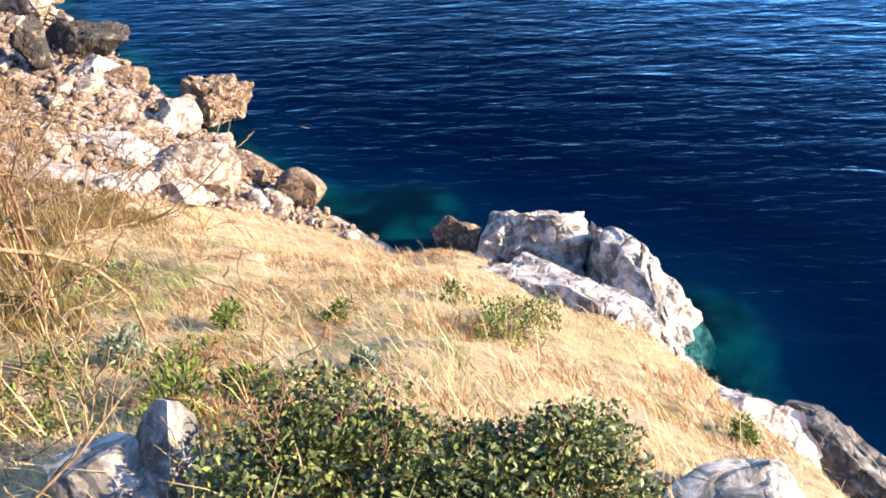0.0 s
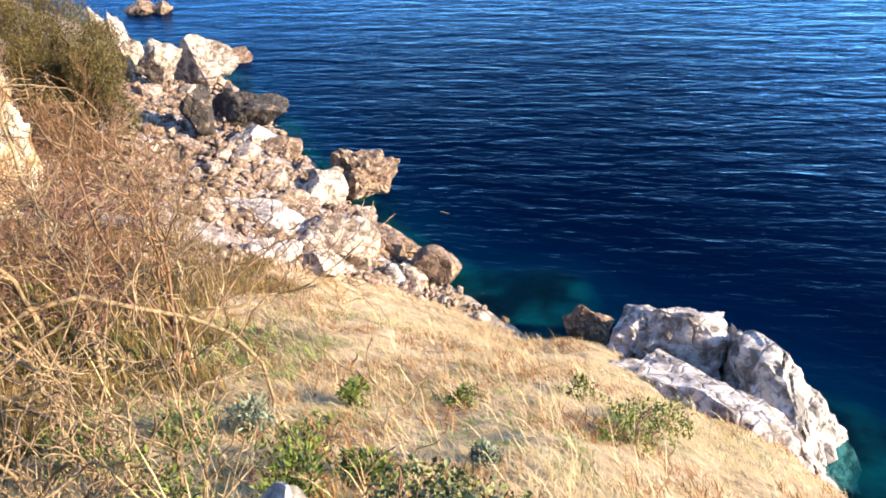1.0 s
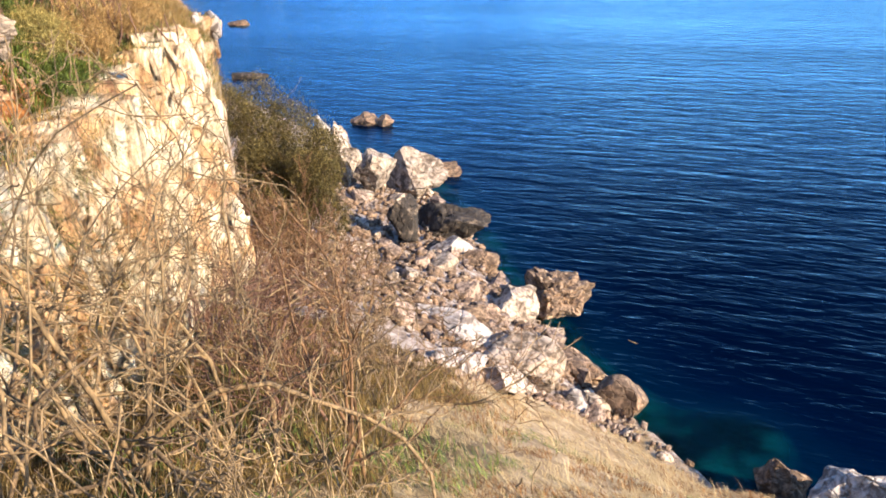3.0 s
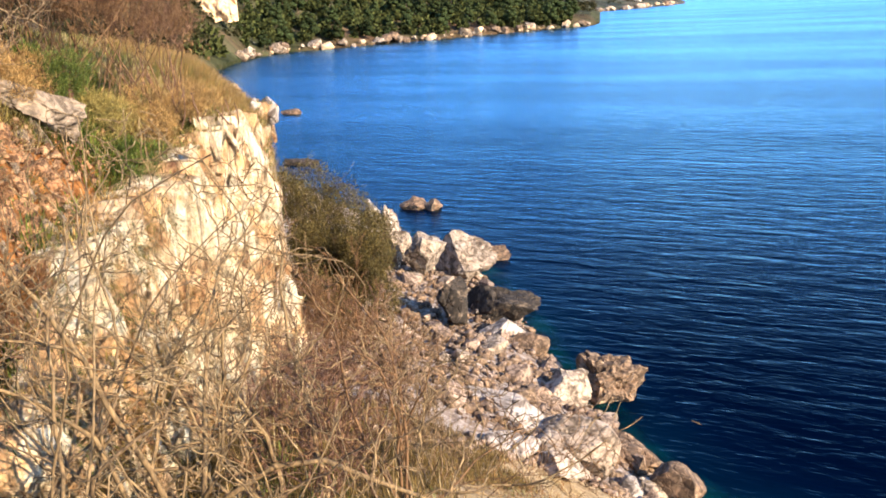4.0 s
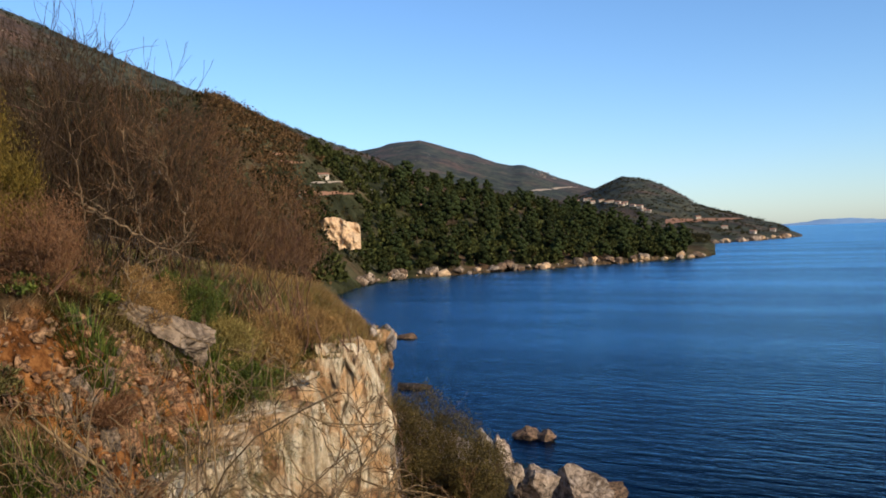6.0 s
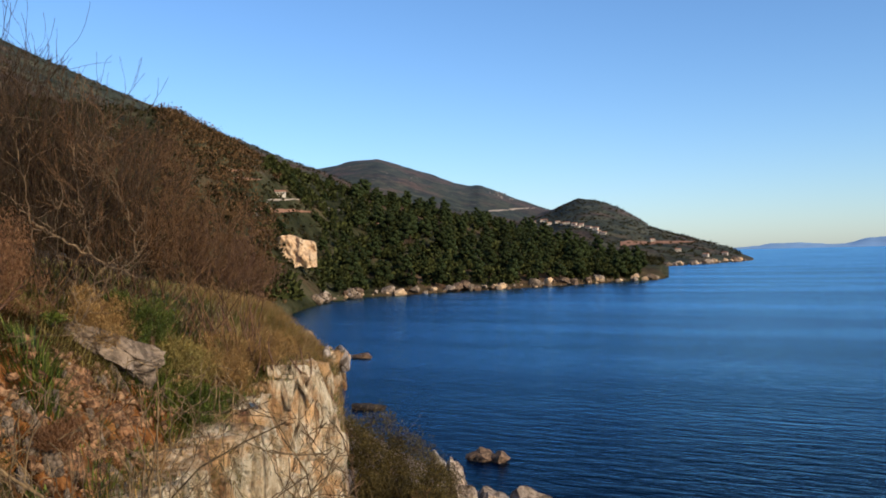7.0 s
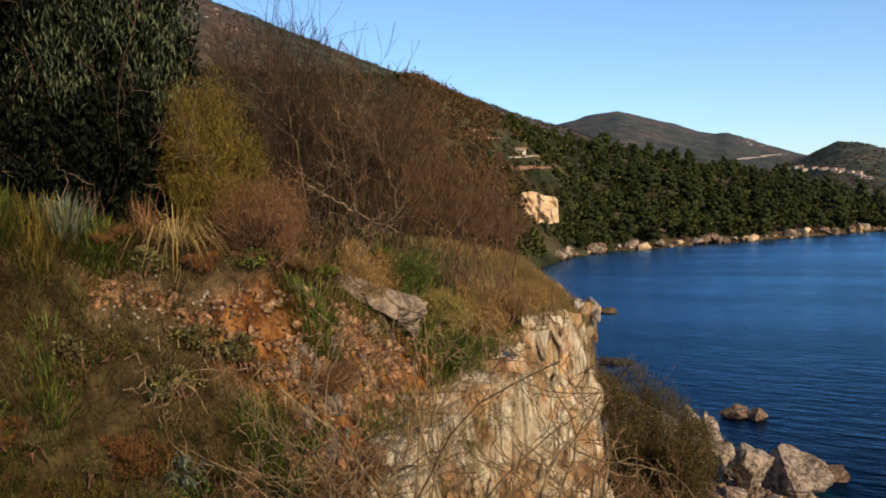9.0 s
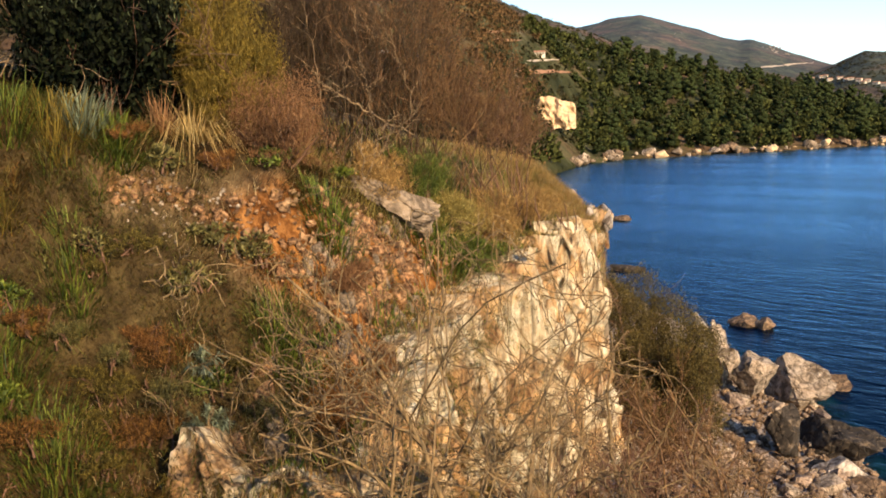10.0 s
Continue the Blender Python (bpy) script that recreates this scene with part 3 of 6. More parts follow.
# the big shore rocks: name, label, place, size, turn, seed, stone, number of cuts, roughness
ROCKS = (
    ("shore_boulder", "large white limestone boulder at the foot of the slope", 1.2, 14.7, 0.42, (2.4, 2.1, 1.7), 20, 11, WHITE_ROCK, 5, 0.17),
    ("shore_boulder", "rounded grey-white boulder sloping into the sea", 3.2, 13.1, 0.1, (1.75, 3.7, 2.15), 22, 12, GREY_ROCK, 4, 0.18),
    ("rock_shelf", "bleached white rock shelf below the grass edge", 1.8, 11.9, 0.65, (2.7, 3.9, 1.7), 40, 13, WHITE_ROCK, 9, 0.17),
    ("shore_rock", "brown pitted rock standing at the waterline", -0.1, 15.4, 0.25, (0.95, 0.85, 1.2), 10, 14, BROWN_ROCK, 10, 0.2),
    ("shore_rock", "angular tan rock like a cube at the waterline", -3.4, 17.5, 0.25, (1.1, 1.0, 1.05), 35, 15, BROWN_ROCK, 5, 0.06),
    ("sea_rock", "brown pitted outcrop surrounded by water", -6.4, 22.3, 0.25, (1.75, 1.5, 1.5), -10, 16, BROWN_ROCK, 3, 0.28),
    ("shore_boulder", "pale block-shaped boulder among the shore rocks", -5.75, 16.1, 1.55, (1.9, 1.4, 1.35), 15, 21, LIGHT_ROCK, 6, 0.10),
    ("shore_boulder", "brown wedge of rock lying at the water", -5.1, 18.6, 0.4, (2.0, 1.2, 1.0), -30, 22, BROWN_ROCK, 7, 0.13),
    ("shore_boulder", "pale boulder with a tan flank", -6.95, 20.6, 0.55, (1.9, 1.5, 1.3), 60, 23, LIGHT_ROCK, 8, 0.12),
    ("shore_boulder", "low brown rock beside the water", -9.2, 23.6, 0.25, (1.4, 1.1, 0.95), 10, 24, BROWN_ROCK, 7, 0.13),
    ("shore_boulder", "smooth white boulder among dark rocks", -10.1, 23.95, 0.75, (1.3, 1.0, 0.9), 30, 25, WHITE_ROCK, 8, 0.08),
    # the dark stone stands in for the shade on this boulder's face
    ("shore_boulder", "boulder coloured dark for its shaded face, with a pale rim", -11.2, 26.3, 0.6, (2.4, 1.8, 1.8), -25, 26, DARK_ROCK, 4, 0.12),
    ("shore_boulder", "dark boulder leaning on its neighbours", -11.9, 24.5, 1.45, (1.15, 1.0, 1.35), 50, 27, DARK_ROCK, 9, 0.12),
    ("shore_boulder", "large pale boulder sloping to the sea", -14.2, 30.5, 0.75, (2.3, 1.7, 1.7), -15, 28, LIGHT_ROCK, 3, 0.12),
    ("sea_rock", "flat tan rock in the water", -14.6, 33.9, 0.1, (1.6, 1.2, 0.8), 0, 29, BROWN_ROCK, 8, 0.12),
    ("shore_boulder", "tall pale boulder at the point", -14.9, 28.2, 1.85, (1.35, 1.1, 1.4), 30, 30, LIGHT_ROCK, 8, 0.12),
    ("shore_boulder", "narrow upright boulder at the point", -15.0, 27.1, 2.35, (0.55, 0.5, 1.1), 70, 31, LIGHT_ROCK, 8, 0.1),
    ("shore_boulder", "leaning pale rock ridge above the sea", -16.6, 29.2, 1.9, (1.1, 2.0, 2.0), 35, 32, LIGHT_ROCK, 8, 0.14),
    ("rock_spike", "pointed grey rock on the headland", -17.8, 30.0, 2.45, (0.75, 0.7, 1.1), 35, 33, GREY_ROCK, 8, 0.12),
    ("sea_rock", "low brown reef standing out of the sea", -22.1, 41.4, 0.1, (1.6, 1.2, 0.9), 5, 34, BROWN_ROCK, 8, 0.12),
    ("sea_rock", "small brown reef standing out of the sea", -21.0, 41.5, 0.1, (1.0, 0.9, 0.9), 45, 35, BROWN_ROCK, 8, 0.12),
    ("sea_rock", "dark flat reef in the sea", -36.2, 52.0, 0.05, (2.6, 1.2, 0.7), 20, 36, DARK_ROCK, 8, 0.12),
    ("sea_rock", "tan flat reef in the sea", -54.5, 77.4, 0.05, (2.4, 1.3, 0.8), 20, 37, BROWN_ROCK, 8, 0.12),
    ("shore_boulder", "small tan rock near the waterline", -3.97, 17.0, 0.4, (0.6, 0.5, 0.45), 20, 38, LIGHT_ROCK, 7, 0.1),
    ("shore_boulder", "small white rock near the waterline", -4.3, 16.4, 0.62, (0.7, 0.55, 0.5), 20, 52, WHITE_ROCK, 7, 0.1),
    ("shore_boulder", "brown rock in the shade of its neighbour", -5.1, 17.7, 0.4, (0.95, 0.8, 0.8), 50, 39, BROWN_ROCK, 8, 0.1),
    ("rock_slab", "flat white slab at the edge of the grass", -6.05, 14.2, 1.66, (0.75, 0.6, 0.45), 10, 40, WHITE_ROCK, 6, 0.08),
    ("rock_slab", "flat white slab at the edge of the grass", -5.7, 14.15, 1.5, (0.66, 0.55, 0.4), 30, 41, WHITE_ROCK, 6, 0.08),
    ("rock_slab", "long pale slab at the edge of the grass", -5.2, 14.4, 1.3, (1.3, 0.8, 0.5), -18, 42, LIGHT_ROCK, 6, 0.08),
    ("rock_slab", "flat white slab above the shore boulders", -7.0, 16.2, 2.0, (2.2, 0.9, 0.7), -20, 53, WHITE_ROCK, 6, 0.08),
    ("rock_slab", "small white slab above the shore boulders", -7.6, 15.1, 2.5, (0.55, 0.45, 0.4), -18, 54, WHITE_ROCK, 6, 0.08),
    ("shore_boulder", "grey rock sloping under the sea", 5.45, 9.1, 0.0, (1.5, 2.4, 1.3), 25, 43, WET_ROCK, 9, 0.13),
    ("shore_boulder", "white rock at the edge of the drop", 3.35, 8.2, 1.85, (1.3, 1.9, 1.3), 25, 44, WHITE_ROCK, 8, 0.1),
    ("sea_rock", "dark rock lying under the water", 6.0, 12.0, -0.85, (2.4, 2.2, 1.2), 25, 45, DARK_ROCK, 8, 0.13),
    ("sea_rock", "dark rock lying under the water", 7.0, 10.6, -0.9, (2.6, 2.4, 1.3), 50, 46, DARK_ROCK, 8, 0.13),
    # the next three white rocks take the greyer stone to stand in for shade
    ("rock", "pointed weathered white rock, greyed for shade, on the slope below the viewpoint", -1.58, 3.2, 6.8, (0.40, 0.42, 0.66), 30, 47, GREY_ROCK, 6, 0.08),
    ("rock", "low white rock, greyed for shade, on the slope below the viewpoint", -1.86, 3.12, 6.8, (0.8, 0.5, 0.45), 12, 55, GREY_ROCK, 6, 0.08),
    ("rock", "broad white rock, greyed for shade, on the slope below the viewpoint", 1.62, 3.6, 5.78, (1.1, 0.8, 0.5), 20, 48, GREY_ROCK, 7, 0.1),
    ("rock", "round white boulder on the cliff's outer corner", -14.1, 18.9, 7.95, (0.55, 0.5, 0.62), 10, 49, WHITE_ROCK, 9, 0.06),
    ("rock", "upright white stone on the cliff edge", -14.0, 18.2, 8.0, (0.28, 0.28, 0.55), 10, 50, WHITE_ROCK, 8, 0.06),
)
for nm, lb, x, y, z, size, turn, seed, stone, cuts, rough in ROCKS:
    if lb.endswith(("bank", "slope below the viewpoint", "edge of the grass")):
        z = float(ground_height(np.array([x]), np.array([y]))[0]) + 0.22 * size[2]
    boulder(nm, lb, x, y, z, size, turn, seed, stone, cuts, rough, pits=0.09 if stone is BROWN_ROCK and rough > 0.18 else 0.035 if max(size) > 2 and stone in (WHITE_ROCK, GREY_ROCK) else 0.0)

boulder("rock_slab", "long grey-brown slab jutting from the earth of the bank", -11.05, 9.5, height_at(-11.05, 9.5) + 0.27, (0.95, 1.55, 0.68), -37, 61, SLAB_ROCK, 9, 0.14, tip=-25, lean=18)


def hull_mesh(name, seed, material, size=(1, 1, 1), points=15, square=0.5):
    """A cheap angular stone: the hull of a few points on a squarish ball."""
    rng = random.Random(seed)
    bm = bmesh.new()
    for _ in range(points):
        v = Vector((rng.gauss(0, 1), rng.gauss(0, 1), rng.gauss(0, 1))).normalized()
        v = Vector([math.copysign(abs(c) ** square, c) for c in v]) * rng.uniform(0.44, 0.55)
        bm.verts.new((v.x * size[0], v.y * size[1], v.z * size[2]))
    got = bmesh.ops.convex_hull(bm, input=bm.verts)
    loose = {v for v in got["geom_interior"] if isinstance(v, bmesh.types.BMVert)}
    bmesh.ops.delete(bm, geom=list(loose), context="VERTS")
    me = bpy.data.meshes.new(name)
    bm.to_mesh(me)
    bm.free()
    me.materials.append(material)
    return me


def heights(x, y):
    return ground_height(np.atleast_1d(np.asarray(x, float)), np.atleast_1d(np.asarray(y, float)))


def height(x, y):
    return float(heights(x, y)[0])


# ---------------------------------------------------------------- the cliff
def build_cliff():
    """A layered rock face from the gully up to the outer corner, with its slabs standing proud."""
    line = np.array([(-9.4, 4.7), (-8.6, 5.05), (-8.1, 5.6), (-8.3, 6.4), (-8.9, 7.5), (-9.5, 8.8), (-10.2, 10.6), (-11.0, 12.6), (-11.9, 14.6), (-12.7, 16.4), (-13.6, 18.0), (-14.3, 19.0), (-14.9, 19.4), (-16.0, 19.8), (-18.2, 20.6)])
    seg = np.hypot(*np.diff(line, axis=0).T)
    at = np.concatenate([[0], np.cumsum(seg)])
    u = np.linspace(0, at[-1], 720)
    px, py = np.interp(u, at, line[:, 0]), np.interp(u, at, line[:, 1])
    tx, ty = np.gradient(px, u), np.gradient(py, u)
    k = np.hypot(tx, ty)
    nx, ny = ty / k, -tx / k
    foot = heights(px + 0.7 * nx, py + 0.7 * ny) - 0.5
    rim = heights(px - 0.75 * nx, py - 0.75 * ny) + 0.05
    v = np.linspace(0, 1, 120)
    U, V = np.meshgrid(u, v, indexing="ij")
    rim = rim + 0.02 - 0.35 * np.clip(fbm(u * 0.75, u * 0, 4, 12) + 0.05, -0.3, 1)
    Z = foot[:, None] + (rim - foot)[:, None] * V
    lean = U + 0.22 * Z
    out = 0.42 - 0.16 * V ** 3 + 0.10 * (1 - V) - 1.5 * sstep((U / at[-1] - 0.5) / 0.25) * (1 - 0.82 * V)
    out = out + 0.45 * fbm(lean * 0.55, Z * 0.22, 4, 61) + 0.42 * np.abs(fbm(lean * 1.9, Z * 0.35, 3, 71)) * 2 - 0.2
    steps = np.floor(lean * 2.3 + 1.5 * fbm(lean * 0.8, Z * 0.5, 2, 5))
    fine = np.floor(lean * 6.5 + 2.0 * fbm(lean * 1.1, Z * 0.6, 2, 25))
    out = out + 0.26 * (hash2(fine, np.floor(Z * 0.7 + hash2(fine, fine * 0, 13) * 5), 19) - 0.5) * (1 - V ** 6)
    out = out + 0.46 * (hash2(steps, np.floor(Z * 0.45 + hash2(steps, steps * 0, 3) * 5), 9) - 0.5) * (1 - V ** 6)
    out = out + 0.30 * np.abs(fbm(lean * 4.5, Z * 0.45, 3, 33)) * (1 - V ** 8)
    out = np.where(V > 0.955, -0.95, out)
    Z = np.where(V > 0.955, rim[:, None] - 0.35, Z + 0.25 * fbm(U * 2.5, V * 0, 3, 18) * V)
    X, Y = px[:, None] + nx[:, None] * out, py[:, None] + ny[:, None] * out
    me = mesh_of("cliff_face", np.stack([X, Y, Z], -1).reshape(-1, 3), grid_faces(*X.shape), CLIFF_ROCK)
    face = tagged(new("cliff", me), "steep layered limestone cliff, cream and rust coloured", "cliff", kind="structure")
    rng = random.Random(5)
    kinds = [hull_mesh("slab", 300 + i, CLIFF_ROCK, (rng.uniform(0.09, 0.24), rng.uniform(0.10, 0.20), rng.uniform(0.6, 1.5)), 18, 0.45) for i in range(12)]
    for _ in range(280):
        i, j = rng.randrange(9, 690), int(106 * rng.random() ** 0.8) + 2
        ob = child("slab", rng.choice(kinds), face)
        turn = math.degrees(math.atan2(ny[i], nx[i])) + 90
        ob.matrix_world = pose(X[i, j] - 0.02 * nx[i], Y[i, j] - 0.02 * ny[i], Z[i, j], rng.gauss(6, 7), rng.gauss(-12, 9), turn + rng.gauss(0, 16)) @ Matrix.Scale(rng.uniform(0.45, 1.15), 4)
    for _ in range(14):
        i = rng.randrange(290, 650)
        ob = child("slab", rng.choice(kinds), face)
        ob.matrix_world = pose(X[i, 110], Y[i, 110], Z[i, 110] - 0.1, rng.gauss(0, 10), rng.gauss(-18, 8), rng.uniform(0, 90)) @ Matrix.Scale(rng.uniform(0.5, 0.9), 4)
    return np.stack([X[:, 113], Y[:, 113], Z[:, 113]], -1), np.stack([X[:, 116], Y[:, 116], Z[:, 116]], -1), np.stack([nx, ny], -1), np.stack([X, Y, Z], -1)


RIM_EDGE, RIM_BACK, RIM_OUT, FACE = build_cliff()

# rock showing through the grass where the cliff runs out into the bank
OUTCROP = random.Random(91)
knobs = [hull_mesh("rock_outcrop", 820 + i, SLAB_ROCK if i % 2 else EARTH_STONE, (OUTCROP.uniform(0.5, 0.9), OUTCROP.uniform(0.4, 0.7), OUTCROP.uniform(0.8, 1.5)), 20, 0.5) for i in range(8)]
for i in range(150):
    y = OUTCROP.uniform(4.9, 9.2)
    x = float(np.interp(y, CLIFF_Y, CLIFF_X)) - OUTCROP.uniform(0.1, 1.5)
    k = 0.10 + 0.34 * OUTCROP.random() ** 1.8
    ob = tagged(new("rock_outcrop", OUTCROP.choice(knobs)), "brownish fissured rock showing through the earth bank", "rock", "outcrops on the bank")
    ob.matrix_world = pose(x, y, height_at(x, y) - 0.12 * k, OUTCROP.uniform(-25, 10), OUTCROP.uniform(-30, 10), OUTCROP.uniform(0, 180)) @ Matrix.Scale(k, 4)


# ---------------------------------------------------------------- loose stones
def scatter(rng, n, xr, yr, keep):
    """n places in a box of the plan that pass a test on arrays of x and y."""
    gx, gy = [], []
    while len(gx) < n:
        x, y = rng.uniform(*xr, 4000), rng.uniform(*yr, 4000)
        ok = keep(x, y)
        gx += list(x[ok])
        gy += list(y[ok])
    return np.array(gx[:n]), np.array(gy[:n])


def stony_ground(x, y):
    n = fbm(x * 0.7, y * 0.7, 4, 40)
    return (-x * 0.62 + y - 17.35 - 1.3 * sstep((x + 6) / 2.2) + 1.4 * n > 0) & (cliff_depth(x, y) < -0.4) & (shore_distance(x, y) > 0.1) & (x < -1)


def build_rubble():
    rng = np.random.default_rng(8)
    r2 = random.Random(8)
    stones = [hull_mesh("stone", 400 + i, m, (1, 0.8, 0.7), 16, 0.6) for i, m in enumerate([LIGHT_ROCK, RUBBLE_ROCK, RUBBLE_ROCK, LIGHT_ROCK, BROWN_ROCK, RUBBLE_ROCK])]
    x, y = scatter(rng, 285, (-19, -3), (15, 34), stony_ground)
    z = heights(x, y)
    for i in range(len(x)):
        k = 0.18 + 0.62 * r2.random() ** 2.4
        ob = tagged(new("stone", r2.choice(stones)), "loose angular limestone block in the shore rubble", "stone", "rubble stones")
        ob.matrix_world = pose(x[i], y[i], z[i] + 0.16 * k, r2.uniform(-30, 30), r2.uniform(-30, 30), r2.uniform(0, 360)) @ Matrix.Scale(k, 4)
    # the small stuff between
    base = [np.array([v.co for v in s.vertices]) for s in stones[:3]]
    tri = [np.array([p.vertices[:] for p in s.polygons]) for s in stones[:3]]

    def gravel(name, label, n, xr, yr, keep, small, big, material):
        gx, gy = scatter(rng, n, xr, yr, keep)
        gz = heights(gx, gy)
        vs, fs, start = [], [], 0
        for i in range(n):
            b = r2.randrange(3)
            k = small + (big - small) * r2.random() ** 2
            m = np.array((pose(gx[i], gy[i], gz[i] + 0.2 * k, r2.uniform(0, 360), r2.uniform(-40, 40), r2.uniform(0, 360)) @ Matrix.Scale(k, 4)))
            vs.append(base[b] @ m[:3, :3].T + m[:3, 3])
            fs.append(tri[b] + start)
            start += len(base[b])
        tagged(new(name, mesh_of(name, np.concatenate(vs), np.concatenate(fs), material)), label, "stones", kind="stuff")

    gravel("rubble", "small pale stones filling the shore rubble", 1200, (-19, -3), (14.5, 34), stony_ground, 0.07, 0.36, RUBBLE_ROCK)
    margin = lambda a, b: (np.abs(-a * 0.62 + b - 17.5 - 1.3 * sstep((a + 6) / 2.2) + 1.4 * fbm(a * 0.7, b * 0.7, 4, 40)) < 0.5) & (cliff_depth(a, b) < -0.4) & (shore_distance(a, b) > 0.1) & (a < -1)
    gravel("margin_stones", "small stones where the grass runs out into the rubble", 350, (-14, -1), (12, 26), margin, 0.05, 0.24, RUBBLE_ROCK)
    gravel("brown_rubble", "small pinkish-brown stones filling the shore rubble", 3000, (-19, -3), (14.5, 34), stony_ground, 0.07, 0.34, BROWN_ROCK)
    edge = lambda a, b: (shore_distance(a, b) > 0.0) & (shore_distance(a, b) < 0.75) & (a > -5) & (a < 6) & (b > 6)
    gravel("edge_stones", "pale stones along the foot of the grass slope", 18, (-5, 6), (6, 20), edge, 0.10, 0.40, LIGHT_ROCK)
    gravel("brown_edge_stones", "brown stones along the foot of the grass slope", 26, (-5, 6), (6, 20), edge, 0.10, 0.38, BROWN_ROCK)
    gravel("pale_bank_stones", "pale stones scattered over the earth of the bank", 420, (-14, -8), (4.5, 13), lambda a, b: (np.hypot(a + 11.5, b - 5.5) < 0.5) | (earth_distance(a, b) < 0.5) & (fbm(a * 0.7, b * 0.7, 2, 14) > 0.05), 0.02, 0.09, LIGHT_ROCK)
    gravel("bank_stones", "small stones lying in the orange earth of the bank", 1500, (-14, -8), (4.5, 13.5), lambda a, b: (cliff_depth(a, b) > 0.2) & (earth_distance(a, b) < 0.42), 0.03, 0.20, EARTH_STONE)


build_rubble()


# ---------------------------------------------------------------- plants: twigs, blades and leaves
def tubes(name, segs, material, sides=3):
    """Thin tapering twigs: rows of x0 y0 z0 x1 y1 z1 r0 r1."""
    s = np.asarray(segs, float)
    p, q, r0, r1 = s[:, :3], s[:, 3:6], s[:, 6], s[:, 7]
    d = q - p
    d /= np.maximum(np.linalg.norm(d, axis=1), 1e-6)[:, None]
    ref = np.where(np.abs(d[:, 2:3]) > 0.9, np.array([[1.0, 0, 0]]), np.array([[0, 0, 1.0]]))
    a = np.cross(d, ref)
    a /= np.linalg.norm(a, axis=1)[:, None]
    b = np.cross(d, a)
    rings = []
    for base, rad in ((p, r0), (q, r1)):
        for k in range(sides):
            t = 2 * math.pi * k / sides
            rings.append(base + (a * math.cos(t) + b * math.sin(t)) * rad[:, None])
    verts = np.stack(rings, axis=1).reshape(-1, 3)
    i = np.arange(len(s))[:, None] * 2 * sides
    faces = np.concatenate([i + np.array([[k, (k + 1) % sides, sides + (k + 1) % sides, sides + k]]) for k in range(sides)])
    return mesh_of(name, verts, faces, material, True)


def stem_tube(name, segs, material, sides=6):
    """One unbroken tapering tube along successive pieces."""
    s = np.asarray(segs, float)
    pts = np.concatenate([s[:1, :3], s[:, 3:6]])
    rad = np.concatenate([s[:1, 6], s[:, 7]])
    d = np.gradient(pts, axis=0)
    d /= np.maximum(np.linalg.norm(d, axis=1), 1e-6)[:, None]
    a = np.cross(d, np.array([[0.31, 0.95, 0.05]]))
    a /= np.linalg.norm(a, axis=1)[:, None]
    b = np.cross(d, a)
    t = np.linspace(0, 2 * math.pi, sides, endpoint=False)
    rings = pts[:, None] + (a[:, None] * np.cos(t)[None, :, None] + b[:, None] * np.sin(t)[None, :, None]) * rad[:, None, None]
    n = len(pts)
    i, k = np.meshgrid(np.arange(n - 1) * sides, np.arange(sides), indexing="ij")
    f = np.stack([i + k, i + (k + 1) % sides, i + sides + (k + 1) % sides, i + sides + k], -1).reshape(-1, 4)
    return mesh_of(name, rings.reshape(-1, 3), f, material, True)


def grow(rng, start, way, length, radius, depth, out, wander=0.25, lift=0.06, fork=0.5, steps=6, shrink=0.62, spread=0.7, levels=3, thin=0.0):
    """A branch that wanders, forks and thins; its pieces go into out[depth]."""
    p, d = Vector(start), Vector(way).normalized()
    step = length / steps
    for i in range(steps):
        d = (d + Vector((rng.gauss(0, wander), rng.gauss(0, wander), rng.gauss(0, wander) + lift))).normalized()
        q = p + d * step * rng.uniform(0.8, 1.2)
        ra, rb = radius * (1 - 0.75 * i / steps), radius * (1 - 0.75 * (i + 1) / steps)
        out.setdefault(depth, []).append((*p, *q, max(ra, thin), max(rb, thin)))
        p = q
        if depth < levels and i >= 1:
            for _ in range(2 if rng.random() < fork * 0.5 else 1):
                if rng.random() < fork:
                    side = Vector((rng.gauss(0, 1), rng.gauss(0, 1), rng.gauss(0, 0.8)))
                    grow(rng, p, d + side.normalized() * spread, length * shrink * rng.uniform(0.6, 1.1), rb * 0.72, depth + 1, out, wander, lift, fork, steps, shrink, spread, levels, thin)
    return p


